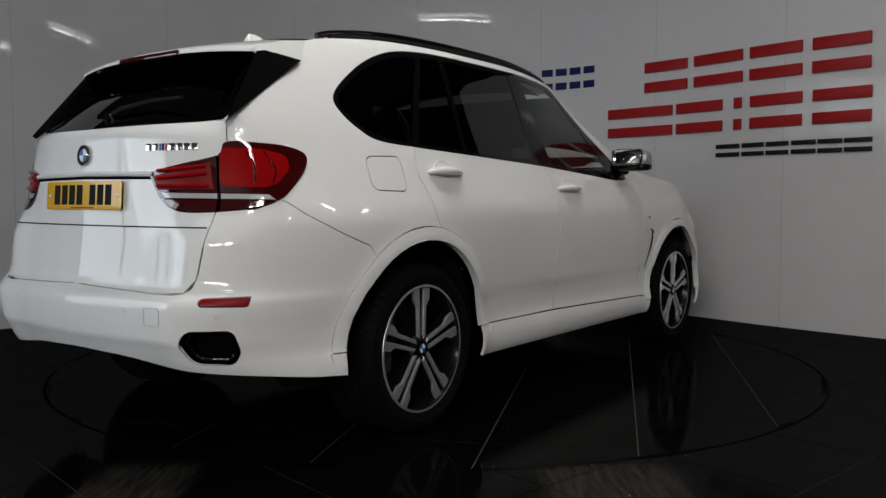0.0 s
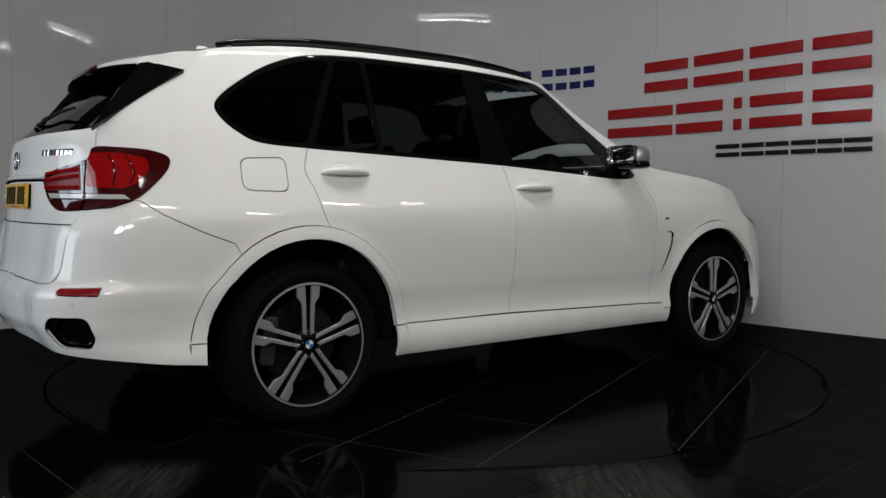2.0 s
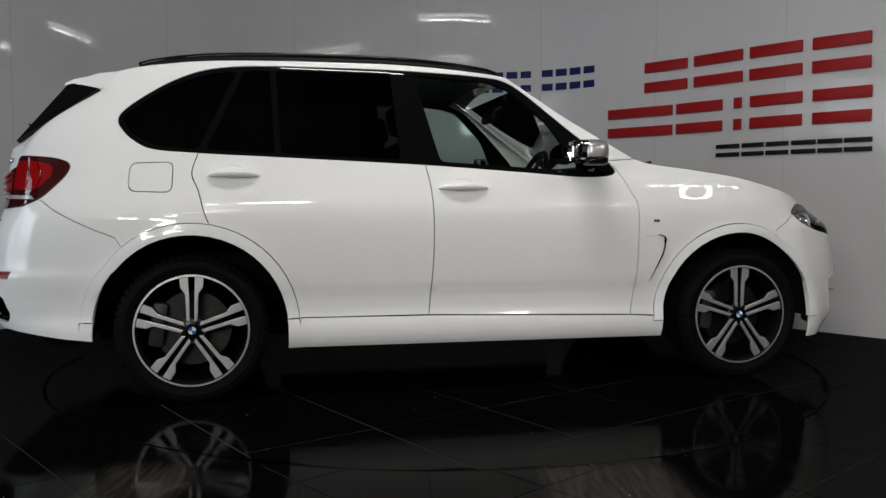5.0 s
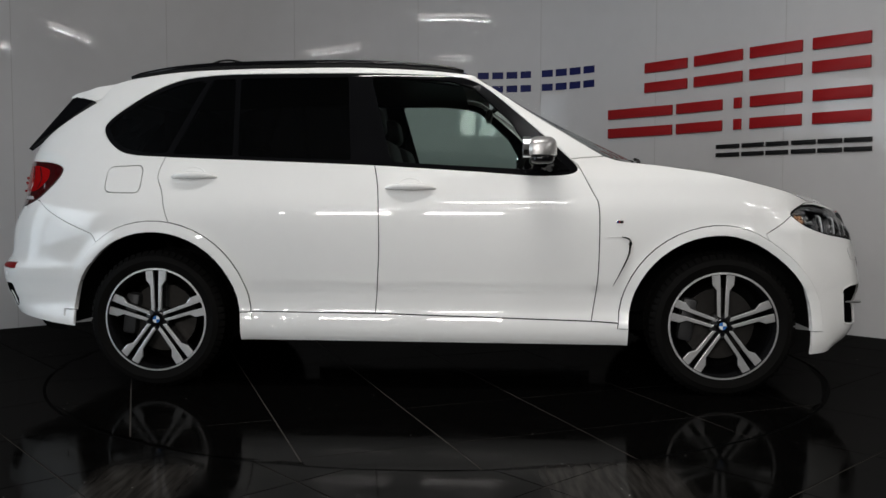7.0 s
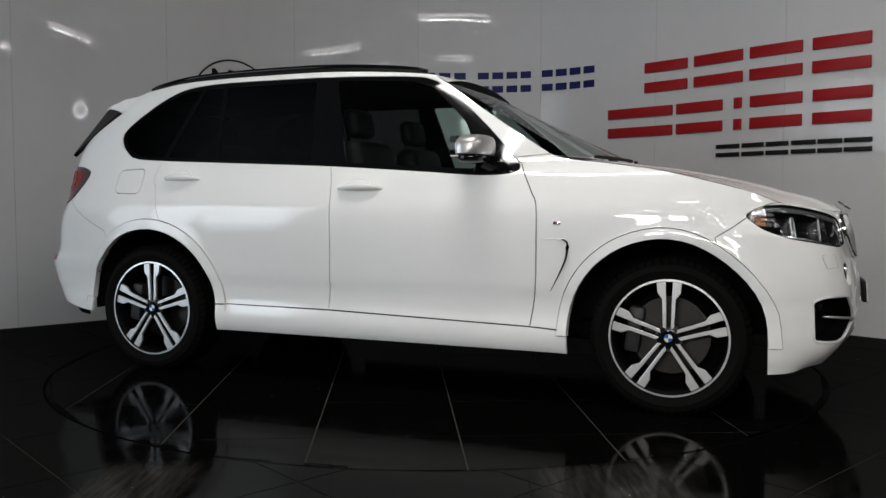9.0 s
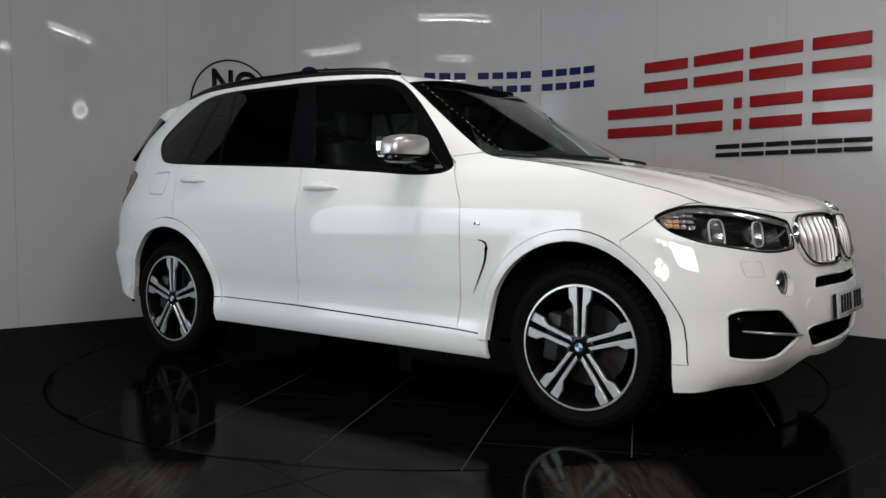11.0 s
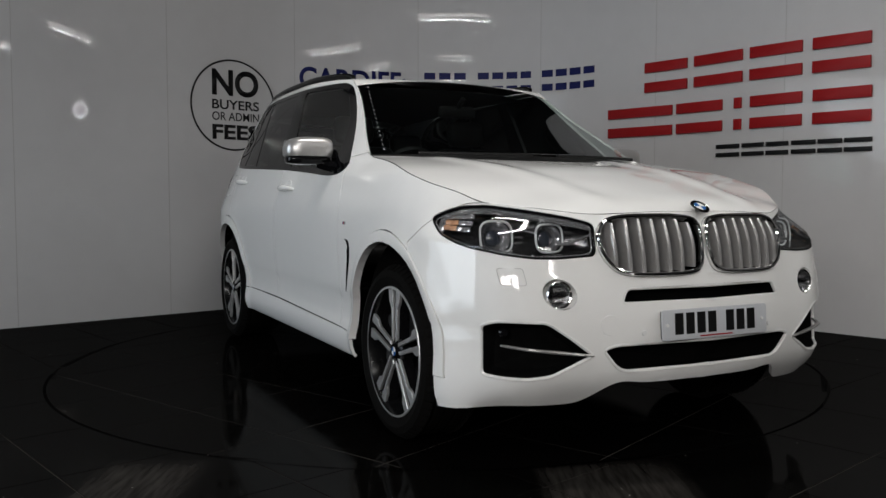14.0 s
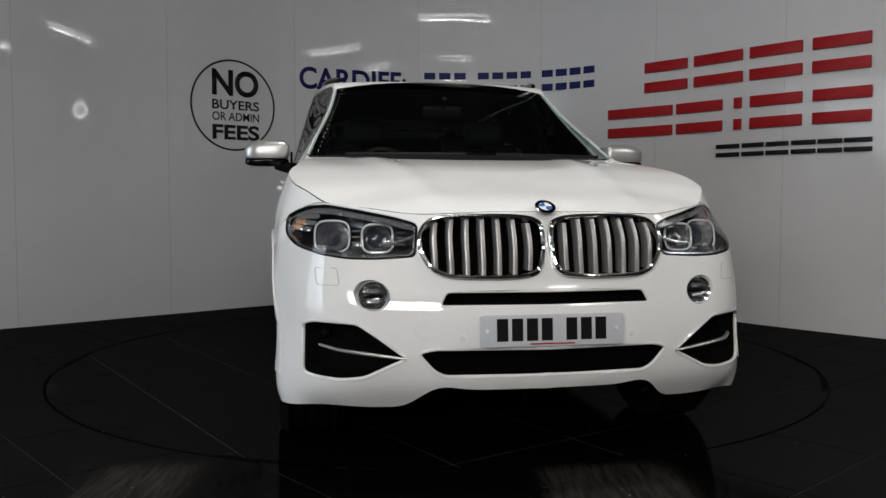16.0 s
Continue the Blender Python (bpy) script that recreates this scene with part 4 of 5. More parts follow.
# near-black sheet as painted shade behind the panel gaps; floor pan; wheel liners
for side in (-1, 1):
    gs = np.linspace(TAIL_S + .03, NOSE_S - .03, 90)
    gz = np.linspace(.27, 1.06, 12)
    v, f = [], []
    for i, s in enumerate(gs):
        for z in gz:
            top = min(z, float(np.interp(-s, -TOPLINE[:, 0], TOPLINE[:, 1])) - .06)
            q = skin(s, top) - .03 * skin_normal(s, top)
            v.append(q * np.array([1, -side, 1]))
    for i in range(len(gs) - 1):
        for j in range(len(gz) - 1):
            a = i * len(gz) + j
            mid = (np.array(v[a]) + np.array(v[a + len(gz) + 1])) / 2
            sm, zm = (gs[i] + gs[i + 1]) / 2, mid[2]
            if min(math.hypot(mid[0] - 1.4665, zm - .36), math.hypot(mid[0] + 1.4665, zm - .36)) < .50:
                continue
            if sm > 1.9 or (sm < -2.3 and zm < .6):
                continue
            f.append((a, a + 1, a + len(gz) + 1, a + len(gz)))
    mesh("gap_shade_sheet", v, f, VOID, car)
    for x in AXLES:
        n = 24
        v, f = [], []
        for k in range(n + 1):
            a = radians(-4 + 188 * k / n)
            for yy in (.50, .86):
                v.append((x + .475 * math.cos(a), side * yy, .36 + .475 * math.sin(a)))
        f = [(2 * k, 2 * k + 1, 2 * k + 3, 2 * k + 2) for k in range(n)]
        v += [(x, side * .50, .36)]
        f += [(2 * k, 2 * k + 2, len(v) - 1) for k in range(n)]
        mesh("wheel_liner", v, f, MATTBLACK, car)
part("floor_pan", box_bm(3.7, 1.2, .10, .03, (-.1, 0, .32)), VOID, car)


# ---- details of the car ----
def roof_details():
    for side in (-1, 1):
        pts = []
        for x in np.linspace(-1.73, .14, 34):
            w = (x + 1.73) / 1.87
            yb, zb = float(np.interp(x, roofe[:, 0], -roofe[:, 1])), float(np.interp(x, roofe[:, 0], roofe[:, 2]))
            lift = .020 * math.sin(math.pi * min(1, max(0, w))) ** .35
            pts.append((x, side * (yb - .03), zb + .012 + lift))
        rail = part("roof_rail", tube_bm(pts, lambda w: .0125, 10, False, 1.1), GLOSSBLACK, car, "gloss black roof rail")
        foot = [(x, side * (float(np.interp(x, roofe[:, 0], -roofe[:, 1])) - .03), float(np.interp(x, roofe[:, 0], roofe[:, 2])) + .01) for x in np.linspace(-1.66, .10, 32)]
        part("rail_base", tube_bm(foot, .014, 8), MATTBLACK, rail)
    # spoiler over the rear window
    verts, faces = [], []
    ys = np.linspace(-1, 1, 31)
    prof = [(-1.70, -.001, .62), (-1.80, .0, .606), (-1.92, .0, .606), (-2.03, -.001, .600), (-2.10, -.006, .588), (-2.14, -.016, .584), (-2.145, -.028, .582), (-2.12, -.042, .575), (-2.02, -.055, .55), (-1.90, -.075, .53)]
    for x, dz, hw in prof:
        for v in ys:
            crown = float(np.interp(x, ZC_ROOF[:, 0], ZC_ROOF[:, 1])) if x > -1.76 else 1.686 - (-1.76 - x) * .215
            drop = float(np.interp(x, [-2.1, -1.92, -1.75], [.022, .036, .045]))
            wide = min(hw, float(np.interp(x, roofe[:, 0], -roofe[:, 1])) - .002) if x > -1.85 else hw
            verts.append((x + .06 * (abs(v) ** 2.5) * (x < -1.95), v * wide, crown + dz - drop * abs(v) ** 2.4))
    m = len(ys)
    under = []
    for i in range(len(prof) - 1):
        (faces if i < 6 else under).extend((i * m + j, i * m + j + 1, (i + 1) * m + j + 1, (i + 1) * m + j) for j in range(m - 1))
    for e in (0, m - 1):
        loop = [i * m + e for i in range(len(prof))]
        faces.append(tuple(loop))
    for e in (0, m - 1):
        # flank of the spoiler down to the black blade
        k = len(verts)
        for i in range(6):
            x, y, z = verts[i * m + e]
            verts.append((x, math.copysign(float(np.interp(x, [-2.08, -1.905, -1.80, -1.70], [.588, .652, .625, .59])), y), min(z - .012, float(np.interp(x, [-2.08, -1.905, -1.70], [1.572, 1.530, 1.60])))))
        faces.extend((i * m + e, (i + 1) * m + e, k + i + 1, k + i) for i in range(5))
    sp = mesh("roof_spoiler", verts, faces, WHITE, car, "white roof spoiler")
    mesh("underside", verts[6 * m:len(prof) * m], [tuple(q - 6 * m for q in f) for f in under], GLOSSBLACK, sp, "gloss black underside")
    part("brake_light", box_bm(.03, .40, .022, .006, (-2.134, 0, 1.577), (0, 18, 0)), REDDARK, sp, "dark red brake light strip")
    for side in (-1, 1):
        # three-cornered blade beside the spoiler
        A, B, C = Vector((-2.055, side * .57, 1.562)), Vector((-1.905, side * .650, 1.526)), Vector((-2.285, side * .655, 1.262))
        n = (B - A).cross(C - A).normalized() * (.008 if side > 0 else -.008)
        bm = bmesh.new()
        mids = [A, A.lerp(B, .5), B, B.lerp(C, .5) + Vector((.003, 0, .002)), C, C.lerp(A, .5)]
        up, lo = [bm.verts.new(q + n * 2.2) for q in mids], [bm.verts.new(q - n) for q in mids]
        bm.faces.new(up), bm.faces.new(lo[::-1])
        for k in range(6):
            bm.faces.new((up[k], lo[k], lo[(k + 1) % 6], up[(k + 1) % 6]))
        bmesh.ops.recalc_face_normals(bm, faces=bm.faces[:])
        part("spoiler_blade", bm, GLOSSBLACK, car, "gloss black spoiler side blade")
    fin = bmesh.new()
    for w in (-1, 1):
        fin.verts.new((-1.42, w * .032, 1.705)), fin.verts.new((-1.63, w * .036, 1.69)), fin.verts.new((-1.60, w * .006, 1.765)), fin.verts.new((-1.555, w * .008, 1.765))
    bmesh.ops.convex_hull(fin, input=fin.verts[:])
    bmesh.ops.bevel(fin, geom=fin.edges[:], offset=.006, segments=2, affect="EDGES", profile=.5)
    part("antenna_fin", fin, WHITE, car, "white shark-fin antenna")
    # rear wiper
    w = part("rear_wiper", tube_bm([(-2.345, -.04, 1.315), (-2.34, -.1, 1.34), (-2.31, -.25, 1.365), (-2.29, -.42, 1.37)], lambda k: .013 - .007 * k, 8), MATTBLACK, car, "black rear wiper arm")
    part("wiper_hub", lathe_bm([(0, .02), (.018, .02), (.026, .0)], 20, pose(-2.35, -.04, 1.305, 0, -60, 0)), GLOSSBLACK, w)
    for y0, y1 in ((-.62, -.05), (.1, .66)):
        pts = [(1.0 + .16 * (1 - (y / .8) ** 2), y, 1.206) for y in np.linspace(y0, y1, 10)]
        part("wiper", tube_bm(pts, .009, 6), MATTBLACK, car, "black windscreen wiper")
    bm = bmesh.new()
    rows = []
    for y in np.linspace(-.80, .80, 25):
        bx = .93 + .22 * (1 - (y / .8) ** 2)
        rows.append([bm.verts.new((bx + dx, y, dz)) for dx, dz in ((-.12, 1.21), (.02, 1.175), (.10, 1.15))])
    for a, b in zip(rows, rows[1:]):
        for j in range(2):
            bm.faces.new((a[j], a[j + 1], b[j + 1], b[j]))
    part("cowl", bm, MATTBLACK, car, "black scuttle panel")


def screen_marks():
    for k in range(16):
        w = k / 15
        q = Vector((.90 + .035, -.745, 1.225)).lerp(Vector((.33, -.585, 1.60)), w)
        part("screen_mark", box_bm(.009 + .007 * (k % 3 == 0), .0026, .001, 0), FIXTURE, car).matrix_basis = look(q, q + Vector((.5, .0, .8))) @ pose(0, 0, -.004, 0, 0, 90)


def mirror(side):
    bm = bmesh.new()
    bmesh.ops.create_uvsphere(bm, u_segments=28, v_segments=18, radius=1)
    for v in bm.verts:
        x, y, z = v.co
        sq = lambda q: math.copysign(abs(q) ** .62, q)
        v.co = (.548 + .064 * sq(x) + (.012 if x > 0 else 0) - .02 * y, side * (1.0 + .118 * sq(y)), 1.238 + .064 * sq(z) - .008 * y)
    cap = [v for v in bm.verts if v.co.z < 1.205]
    for v in cap:
        v.co.z = 1.205
    bmesh.ops.remove_doubles(bm, verts=bm.verts[:], dist=.0005)
    bmesh.ops.recalc_face_normals(bm, faces=bm.faces[:])
    m = part("door_mirror", bm, SATIN, car, "satin silver door mirror on a black foot")
    bm = bmesh.new()
    bmesh.ops.create_uvsphere(bm, u_segments=24, v_segments=12, radius=1)
    for v in bm.verts:
        x, y, z = v.co
        sq = lambda q: math.copysign(abs(q) ** .6, q)
        v.co = (.549 + .063 * sq(x), side * (1.0 + .115 * sq(y)), 1.188 + .026 * sq(z))
    bmesh.ops.recalc_face_normals(bm, faces=bm.faces[:])
    part("lower_housing", bm, GLOSSBLACK, m, "gloss black lower housing")
    part("foot", tube_bm([(.56, side * .95, 1.172), (.585, side * .90, 1.158), (.62, side * .855, 1.15)], lambda w: .026 + .006 * w, 10), GLOSSBLACK, m)
    part("mirror_glass", box_bm(.004, .195, .10, .02, (.474, side * 1.0, 1.245)), CHROME, m, "mirror glass")
    part("sail", prism_bm([(.50, 1.125), (.70, 1.14), (.60, 1.24), (.52, 1.20)], .012, Matrix.Translation((0, side * .872 + .006, 0)) @ pose(0, 0, 0, 90), .003), GLOSSBLACK, m)


def handle(s0, s1, z, side, door):
    pts, n = [], 14
    for k in range(n + 1):
        w = k / n
        bow = math.sin(math.pi * w) ** .5
        pts.append(on_skin(s0 + (s1 - s0) * w, z, -.006 + .034 * bow, side))
    h = part("door_handle", tube_bm(pts, lambda w: .008 + .0145 * math.sin(math.pi * min(1, max(0, w))) ** .7, 12, False, .85), WHITE, door, "white pull handle")
    m = facing((s0 + s1) / 2 - .005, z + .006, -.002, side, 0)
    bm = lathe_bm([(0, -.001), (.045, .0), (.060, .005), (.066, .001)], 32, m @ Matrix.Translation((0, .014, 0)) @ Matrix.Diagonal((1.0, .56, 1, 1)))
    part("handle_cup", bm, WHITE, door)


def roundel(m, r, parent, rear=False):
    base = part("roundel", lathe_bm([(0, .004), (r * .97, .004), (r, 0)], 40, m), GLOSSBLACK, parent, "round blue and white badge")
    part("badge_rim", lathe_bm([(r * .96, .003), (r * .98, .0065), (r * 1.02, .003), (r * 1.0, 0)], 40, m), CHROME, base)
    for k in range(4):
        a0 = math.pi / 2 * k
        out = [(0, 0)] + [(r * .62 * math.cos(a0 + a), r * .62 * math.sin(a0 + a)) for a in np.linspace(0, math.pi / 2, 9)]
        part("badge_quarter", prism_bm(out, .001, m @ pose(0, 0, .0042)), BLUE if k % 2 else FIXTURE, base)
    part("badge_ring", lathe_bm([(r * .62, .0048), (r * .65, .0056), (r * .68, .0045)], 40, m), CHROME, base)


def plate(m, ink, base_mat, label):
    """A number plate whose characters are plain bars."""
    p = part("number_plate", prism_bm(rounded([(-.26, -.0555), (.26, -.0555), (.26, .0555), (-.26, .0555)], .012), .004, m, .001), base_mat, car, label)
    part("plate_backing", box_bm(.50, .10, .016, .002, (0, 0, -.009)), MATTBLACK, p).matrix_basis = m
    x = -.205
    for k in range(7):
        if k == 4:
            x += .036
        part("bar", box_bm(.040, .078, .0012, 0, (x + .025, .003, .0046)), PLATEINK, p).matrix_basis = m
        x += .0535
    part("bar", box_bm(.16, .005, .0012, 0, (.0, -.047, .0046)), LETTERRED, p).matrix_basis = m
    for e in (-1, 1):
        part("plate_screw", lathe_bm([(0, .007), (.006, .0065), (.007, .004)], 16, m @ pose(e * .235, 0, 0)), FIXTURE, p)


def small_details():
    for side in (-1, 1):
        mirror(side)
        handle(-.245, .012, 1.047, side, DOORS[side][0])
        handle(-1.385, -1.14, 1.105, side, DOORS[side][1])
        # side vent in the front wing
        pts = [on_skin(u, z, .0015, side) for u, z in spline([(.955, .803), (.985, .795), (.998, .775), (.99, .71), (.955, .63), (.915, .552)], 6)]
        g = part("side_vent", tube_bm(pts, lambda w: .0085 * math.sin(math.pi * min(1, max(0, .12 + .85 * w))) + .001, 8, False, .5), GLOSSBLACK, car, "slim black side vent")
        pts = [on_skin(u, z, .0006, side) for u, z in spline([(.885, .802), (.93, .804), (.96, .803)], 4)]
        part("vent_lip", tube_bm(pts, .0022, 6), WHITE, g)
        m = facing(.945, .878, .001, side, 0)
        part("badge", box_bm(.034, .014, .003, .001), CHROME, car, "small chrome wing badge").matrix_basis = m
        for k, c in enumerate((BLUE, LETTERBLUE, RED)):
            part("badge_stripe", box_bm(.004, .013, .004, 0, (-side * (-.013 + .0045 * k), 0, .0003)), c, car).matrix_basis = m
        # arch liners' clips
        for k in range(6):
            a = radians(15 + 28 * k)
            part("arch_clip", lathe_bm([(0, .006), (.006, .004), (.007, 0)], 12, pose(-1.4665 + .455 * math.cos(a), side * .90, .36 + .455 * math.sin(a), 0, 0, 0)), CALIPER, car)
        m = facing(-2.405, .575, 0, side, 0)
        part("parking_sensor", lathe_bm([(0, .002), (.010, .002), (.0115, -.001)], 24, m), FIXTURE, car)
        m = facing(-2.82, .585, 0, side, 0)
        part("parking_sensor", lathe_bm([(0, .002), (.010, .002), (.0115, -.001)], 24, m), FIXTURE, car)
    pts = [on_skin(u, z, .0006, -1) for u, z in rounded([(-2.71, .60), (-2.625, .60), (-2.625, .535), (-2.71, .535)], .012)]
    part("tow_cover", tube_bm(pts, .0011, 5, True), JOINT, car)
    # front badge, plates, rear badges
    roundel(pose(2.25, 0, .957, 0, 34, 0) @ pose(0, 0, .003, 0, 0, 90), .038, car)
    n = skin_normal(S_TAIL + .02, 1.157)
    roundel(pose(-2.437, 0, 1.157, 0, 0, 0) @ pose(0, 0, 0, 0, -86, 0) @ pose(0, 0, .002, 0, 0, -90), .041, car)
    plate(pose(2.345, 0, .534, 90, 0, 90) @ pose(0, 0, 0, -4), PLATEINK, PLATEWHITE, "white front number plate with plain black bars")
    plate(pose(-2.447, 0, 1.0, 90, 0, -90) @ pose(0, 0, 0, -4), PLATEINK, PLATEYELLOW, "yellow rear number plate with plain black bars")
    # model badge as plain chrome bars with three stripes
    for k, (w, c) in enumerate([(.028, CHROME), (.028, CHROME), (.009, BLUE), (.009, LETTERBLUE), (.009, RED), (.034, CHROME), (.026, CHROME), (.028, CHROME), (.026, CHROME)]):
        m = facing(-2.735 + .012, 1.18, 0, -1, 0)
        s = -2.79 + sum(v for v, _ in [(.028, 0), (.028, 0), (.009, 0), (.009, 0), (.009, 0), (.034, 0), (.026, 0), (.028, 0), (.026, 0)][:k]) + .006 * k
        part("badge_bar", box_bm(w * .9, .026, .004, .001), c, tailgate, "chrome model badge").matrix_basis = facing(s + w / 2, 1.178, .002, -1, 0)
    # dark lines paint the shade in the tailgate crease and under the boot grip
    pts = [Vector((skin(s, .885)[0] - .0012, skin(s, .885)[1], .885)) for s in np.linspace(S_TAIL, -2.515, 24)]
    pts = [Vector((q.x, -q.y, q.z)) for q in pts[::-1]] + pts[1:]
    part("crease_shade_line", tube_bm(pts, .0028, 6), RIMSHADE, tailgate)
    pts = [Vector((skin(s, z)[0] - .004, skin(s, z)[1], z)) for s, z in [(q, 1.083 - .004 * (q - S_TAIL) / .4) for q in np.linspace(S_TAIL, -2.76, 16)]]
    pts = [Vector((q.x, -q.y, q.z)) for q in pts[::-1]] + pts[1:]
    part("boot_grip", tube_bm(pts, .012, 8, False, .8), WHITE, tailgate)
    part("grip_shade_line", tube_bm([Vector((q.x + .004, q.y, q.z - .014)) for q in pts], .006, 6), RIMSHADE, tailgate)


def interior():
    for y in (-.40, .40):
        for x0, tall in ((-.05, 1), (-1.02, .9)):
            seat = part("seat", box_bm(.52, .50, .16, .06, (x0 + .12, y, .66), seg=3), SEATHIDE, car, "black leather seat")
            part("backrest", box_bm(.15, .50, .62, .06, (x0 - .22, y, 1.02), (0, -14, 0), 3), SEATHIDE, seat)
            part("headrest", box_bm(.10, .26, .17, .045, (x0 - .325, y, 1.43 * (1 if tall == 1 else .985)), (0, -10, 0), 3), SEATHIDE, seat)
    part("dashboard", box_bm(.42, 1.40, .26, .07, (.78, 0, 1.03), (0, 8, 0), 3), SEATHIDE, car, "black dashboard")
    part("cabin_floor", box_bm(2.6, 1.45, .05, .01, (-.35, 0, .5)), VOID, car)
    sw = part("steering_wheel", lathe_bm([(.165, -.012), (.182, -.016), (.195, 0), (.182, .016), (.165, .012), (.160, 0), (.165, -.012)], 48, pose(.42, -.38, 1.10, 0, -66, 0)), SEATHIDE, car, "black leather steering wheel")
    part("steering_hub", lathe_bm([(0, .02), (.06, .018), (.07, -.02), (0, -.03)], 24, pose(.42, -.38, 1.10, 0, -66, 0)), SEATHIDE, sw)
    for a in (0, 180, 270):
        part("steering_spoke", box_bm(.12, .035, .02, .005, (.11, 0, 0)), SATIN if a != 270 else SEATHIDE, sw).matrix_basis = pose(.42, -.38, 1.10, 0, -66, 0) @ pose(0, 0, 0, 0, 0, a + 90)
    rm = part("rear_view_mirror", box_bm(.04, .24, .07, .02, (.27, 0, 1.50), (0, 10, 0), 3), SEATHIDE, car, "black inside mirror")
    part("mirror_stem", tube_bm([(.29, 0, 1.53), (.35, 0, 1.57)], .014, 8), SEATHIDE, rm)
    # lining of roof and screens
    xs = np.linspace(-1.75, .12, 24)
    v, f = [], []
    for x in xs:
        for w in np.linspace(-1, 1, 15):
            yb = float(np.interp(x, roofe[:, 0], -roofe[:, 1])) - .03
            v.append((x, w * yb, float(np.interp(x, ZC_ROOF[:, 0], ZC_ROOF[:, 1])) - .04 - .05 * abs(w) ** 2.4))
    for i in range(len(xs) - 1):
        f += [(i * 15 + j, i * 15 + j + 1, (i + 1) * 15 + j + 1, (i + 1) * 15 + j) for j in range(14)]
    mesh("headlining", v, f, SEATHIDE, car, "dark headlining")
    part("luggage_wall", box_bm(.04, 1.3, .75, .01, (-1.5, 0, 1.1)), VOID, car)


roof_details()
small_details()
screen_marks()
interior()


# ---- writing on the wall ----
def wall_bar(w0, w1, z0, z1, depth, material, parent, out=.004):
    bm = box_bm(w1 - w0, z1 - z0, depth, .002 if depth > .01 else 0, (0, 0, depth / 2))
    part("bar", bend(bm, (w0 + w1) / 2, (z0 + z1) / 2, out), material, parent)


def sign(name, label, cells, z0, z1, depth, material, rows):
    """A line of writing shown as plain bars: each cell (start, end) along the wall holds one or more bars."""
    s = tagged(new(name), label, "sign")
    for w0, w1 in cells:
        t = (z1 - z0) / (2 * rows - 1) if rows > 1 else z1 - z0
        for k in range(rows):
            wall_bar(w0, w1, z0 + 2 * k * t if rows > 1 else z0, z0 + 2 * k * t + t if rows > 1 else z1, depth, material, s)
    return s


sign("wall_sign", "raised red acrylic bars of a wall sign", [(7.205, 7.63), (7.705, 8.16), (8.23, 8.655), (8.735, 9.148)], 1.945, 2.205, .025, LETTERRED, 2)
sign("wall_sign", "raised red acrylic bars of a wall sign", [(6.83, 7.485), (7.533, 7.98), (8.095, 8.158), (8.24, 8.66), (8.745, 9.16)], 1.563, 1.82, .025, LETTERRED, 2)
sign("wall_sign", "raised black acrylic bars of a wall sign", [(7.93, 8.145), (8.17, 8.36), (8.38, 8.56), (8.585, 8.77), (8.787, 8.962), (8.978, 9.17)], 1.348, 1.45, .018, LETTERBLACK, 2)
digits = [(4.935 + .148 * k, 4.935 + .148 * k + .112) for k in range(3)] + [(5.458 + .14 * k, 5.458 + .14 * k + .108) for k in range(4)] + [(6.098 + .15 * k, 6.098 + .15 * k + .118) for k in range(4)]
sign("wall_number", "navy blue vinyl bars of a number on the wall", digits, 2.055, 2.255, .002, LETTERBLUE, 2)


def lettering(name, text, w, z, height, width, material, label, parent=None, bold=.0):
    """Words in the built-in font, fitted to a height and width on the wall."""
    c = bpy.data.curves.new(name, "FONT")
    c.body, c.size, c.offset, c.align_x = text, 1, bold, "LEFT"
    tmp = new(name, c)
    dg = bpy.context.evaluated_depsgraph_get()
    me = bpy.data.meshes.new_from_object(tmp.evaluated_get(dg))
    bpy.data.objects.remove(tmp)
    co = np.array([tuple(v.co) for v in me.vertices])
    lo, hi = co.min(0), co.max(0)
    for v in me.vertices:
        v.co = ((v.co.x - lo[0]) / (hi[0] - lo[0]) * width, (v.co.y - lo[1]) / (hi[1] - lo[1]) * height, 0)
    bm = bmesh.new()
    bm.from_mesh(me)
    r = bmesh.ops.extrude_face_region(bm, geom=bm.faces[:])
    bmesh.ops.translate(bm, verts=[q for q in r["geom"] if isinstance(q, bmesh.types.BMVert)], vec=(0, 0, .0015))
    bmesh.ops.recalc_face_normals(bm, faces=bm.faces[:])
    return part(name, bend(bm, w, z, .003), material, parent, label, flat=True)


tagged(lettering("wall_lettering", "CARDIFF:", 3.691, 2.045, .21, 1.06, LETTERBLUE, "navy blue vinyl town name on the wall", bold=.025), category="sign")
badge = tagged(new("fees_sign"), "black ringed vinyl notice about fees", "sign")
bm = bend(lathe_bm([(.392, 0), (.408, 0), (.408, .0015), (.392, .0015), (.392, 0)], 96), 3.034, 1.840, .003)
part("ring", bm, LETTERBLACK, badge)
lettering("word", "NO", 2.83, 1.92, .235, .45, LETTERBLACK, "bold black lettering", badge, .03)
lettering("word", "BUYERS", 2.829, 1.80, .085, .455, LETTERBLACK, "black lettering", badge, .015)
lettering("word", "OR ADMIN", 2.829, 1.70, .075, .455, LETTERBLACK, "black lettering", badge, .003)
lettering("word", "FEES", 2.829, 1.53, .135, .455, LETTERBLACK, "bold black lettering", badge, .03)


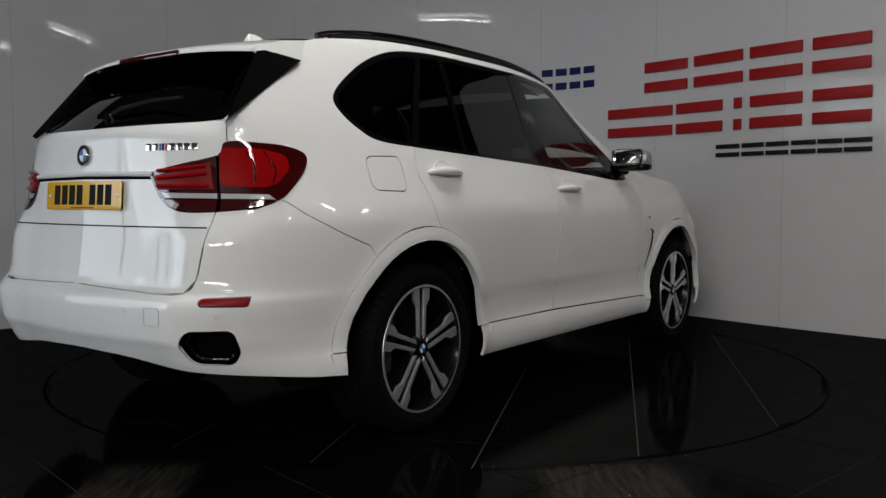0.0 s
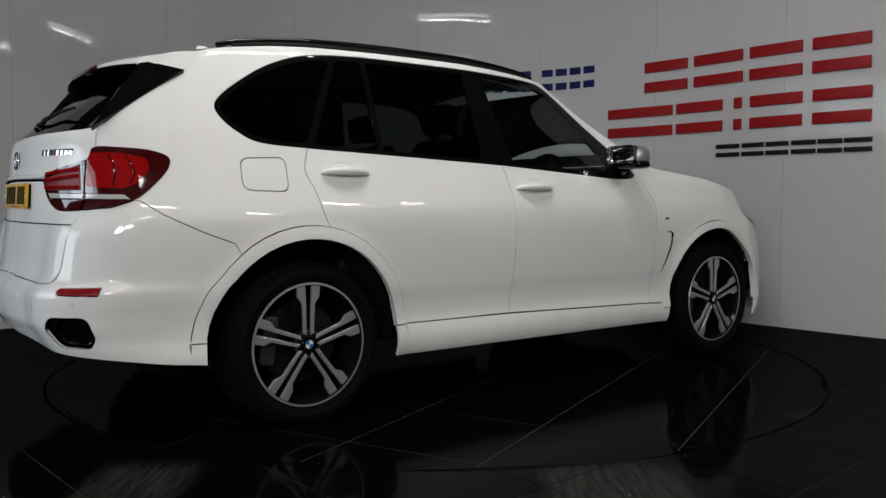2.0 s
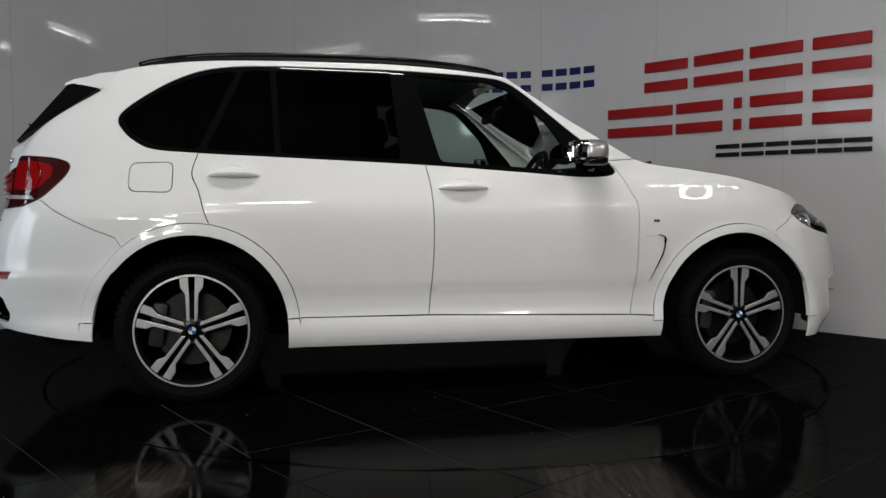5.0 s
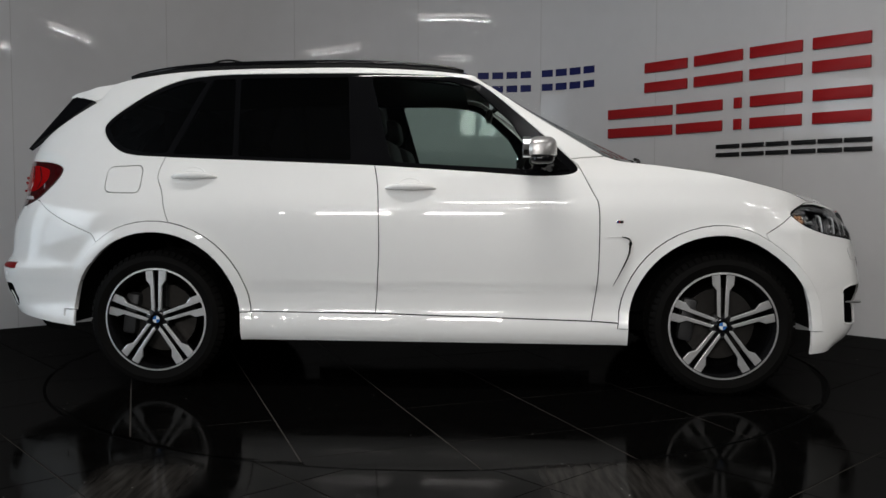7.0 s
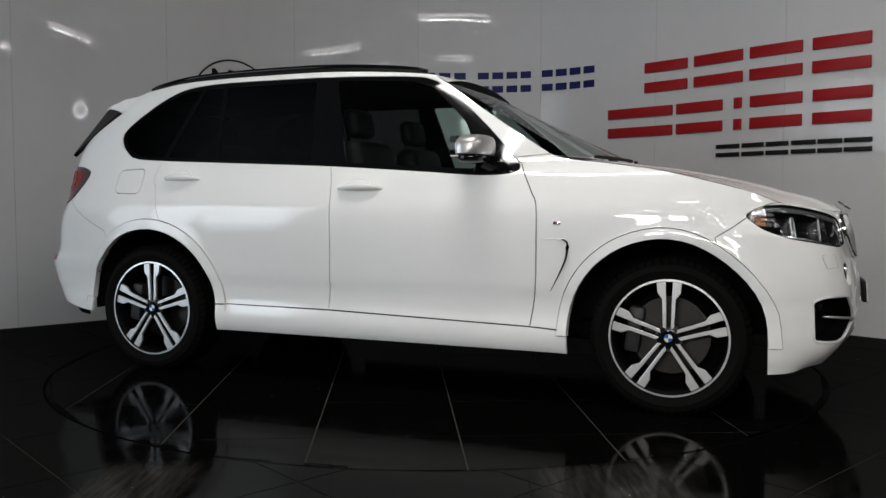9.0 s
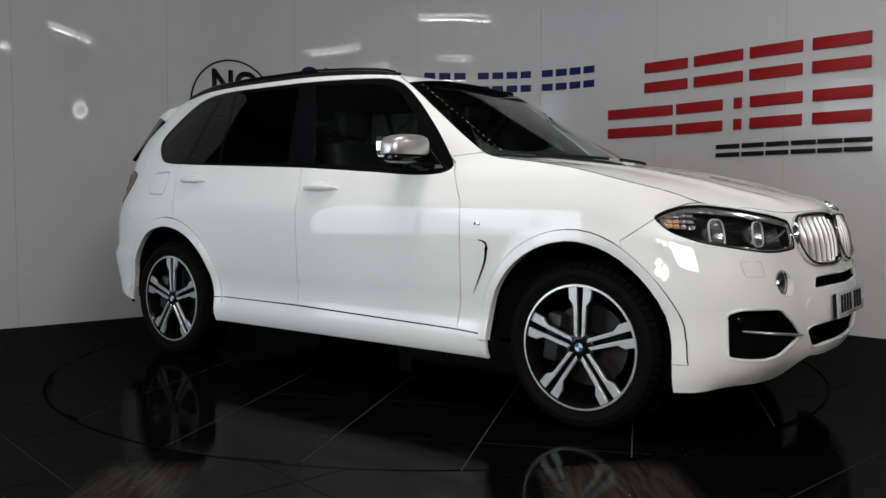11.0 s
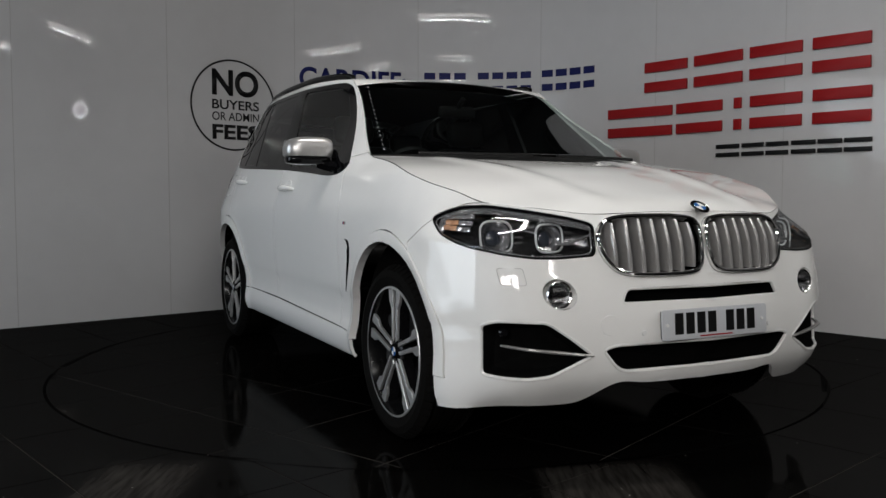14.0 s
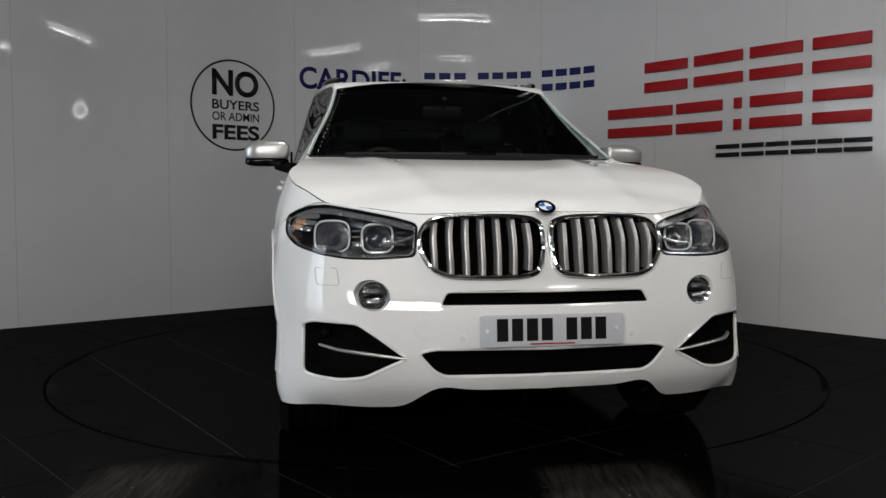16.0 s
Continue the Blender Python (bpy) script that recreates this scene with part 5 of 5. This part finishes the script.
# ---- lamps ----
for bx, by in BATTENS:
    b = tagged(new("batten_light"), "white twin-tube batten light on the ceiling", "ceiling light", group="ceiling battens")
    b.matrix_basis = pose(bx, by, 3.93)
    part("body", box_bm(1.5, .16, .06, .01, (0, 0, .03)), FIXTURE, b)
    for e in (-1, 1):
        part("tube", lathe_bm([(0, -.7), (.013, -.7), (.013, .7), (0, .7)], 16, pose(0, e * .05, -.02, 0, 90, 0)), TUBE, b, "lit white tube")
for at, aim in (((2.84, -2.04, 2.36), (0, 0, 1.2)), ((-1.14, -5.15, 2.33), (0, 0, 1.2))):
    r = tagged(new("ring_lamp"), "round white ring lamp hung from the ceiling", "ring lamp", group="ring lamps")
    r.matrix_basis = look(at, aim)
    part("ring", lathe_bm([(.085, 0), (.10, .012), (.115, 0), (.10, -.012), (.085, 0)], 48), RINGGLOW, r, "lit ring tube")
    part("rim", lathe_bm([(.08, .02), (.125, .02), (.125, .03), (.08, .03), (.08, .02)], 48), FIXTURE, r)
    inv = r.matrix_basis.inverted()
    part("cord", tube_bm([inv @ Vector(at), inv @ Vector((at[0], at[1], 4.0))], .006, 6), MATTBLACK, r)
# high windows in the south wall behind the camera
hw = tagged(new("window_2"), "row of high bright windows with dark frames", "window", kind="structure")
for wx in (-5.2, -3.2, -1.2):
    part("pane", box_bm(1.42, .02, .8, 0, (wx, -11.97, 3.2)), SKYGLOW, hw)
    for e in (-1, 1):
        part("window_frame", box_bm(.07, .05, .94, .004, (wx + e * .745, -11.95, 3.2)), MATTBLACK, hw)
        part("window_frame", box_bm(1.42, .05, .07, .004, (wx, -11.95, 3.2 + e * .435)), MATTBLACK, hw)
# bright shop front in the west wall
sf = tagged(new("window_1"), "tall bright shop-front window with dark frame", "window", kind="structure")
for k in range(3):
    part("pane", box_bm(.02, 1.28, 2.9, 0, (-6.97, -4.76 + 1.36 * k, 1.75)), SKYGLOW, sf)
for k in range(4):
    part("window_frame", box_bm(.05, .07, 3.0, .004, (-6.95, -5.44 + 1.36 * k, 1.75)), MATTBLACK, sf)


# ---- movement ----
def motions():
    rows = []
    for t, a in TURNS:
        rows.append((t, pose(0, 0, 0, 0, 0, a)))
    walk(turntable, rows)
    walk(car, [(t, m @ pose(-PIVOT[0], -PIVOT[1], .002)) for t, m in rows])


motions()
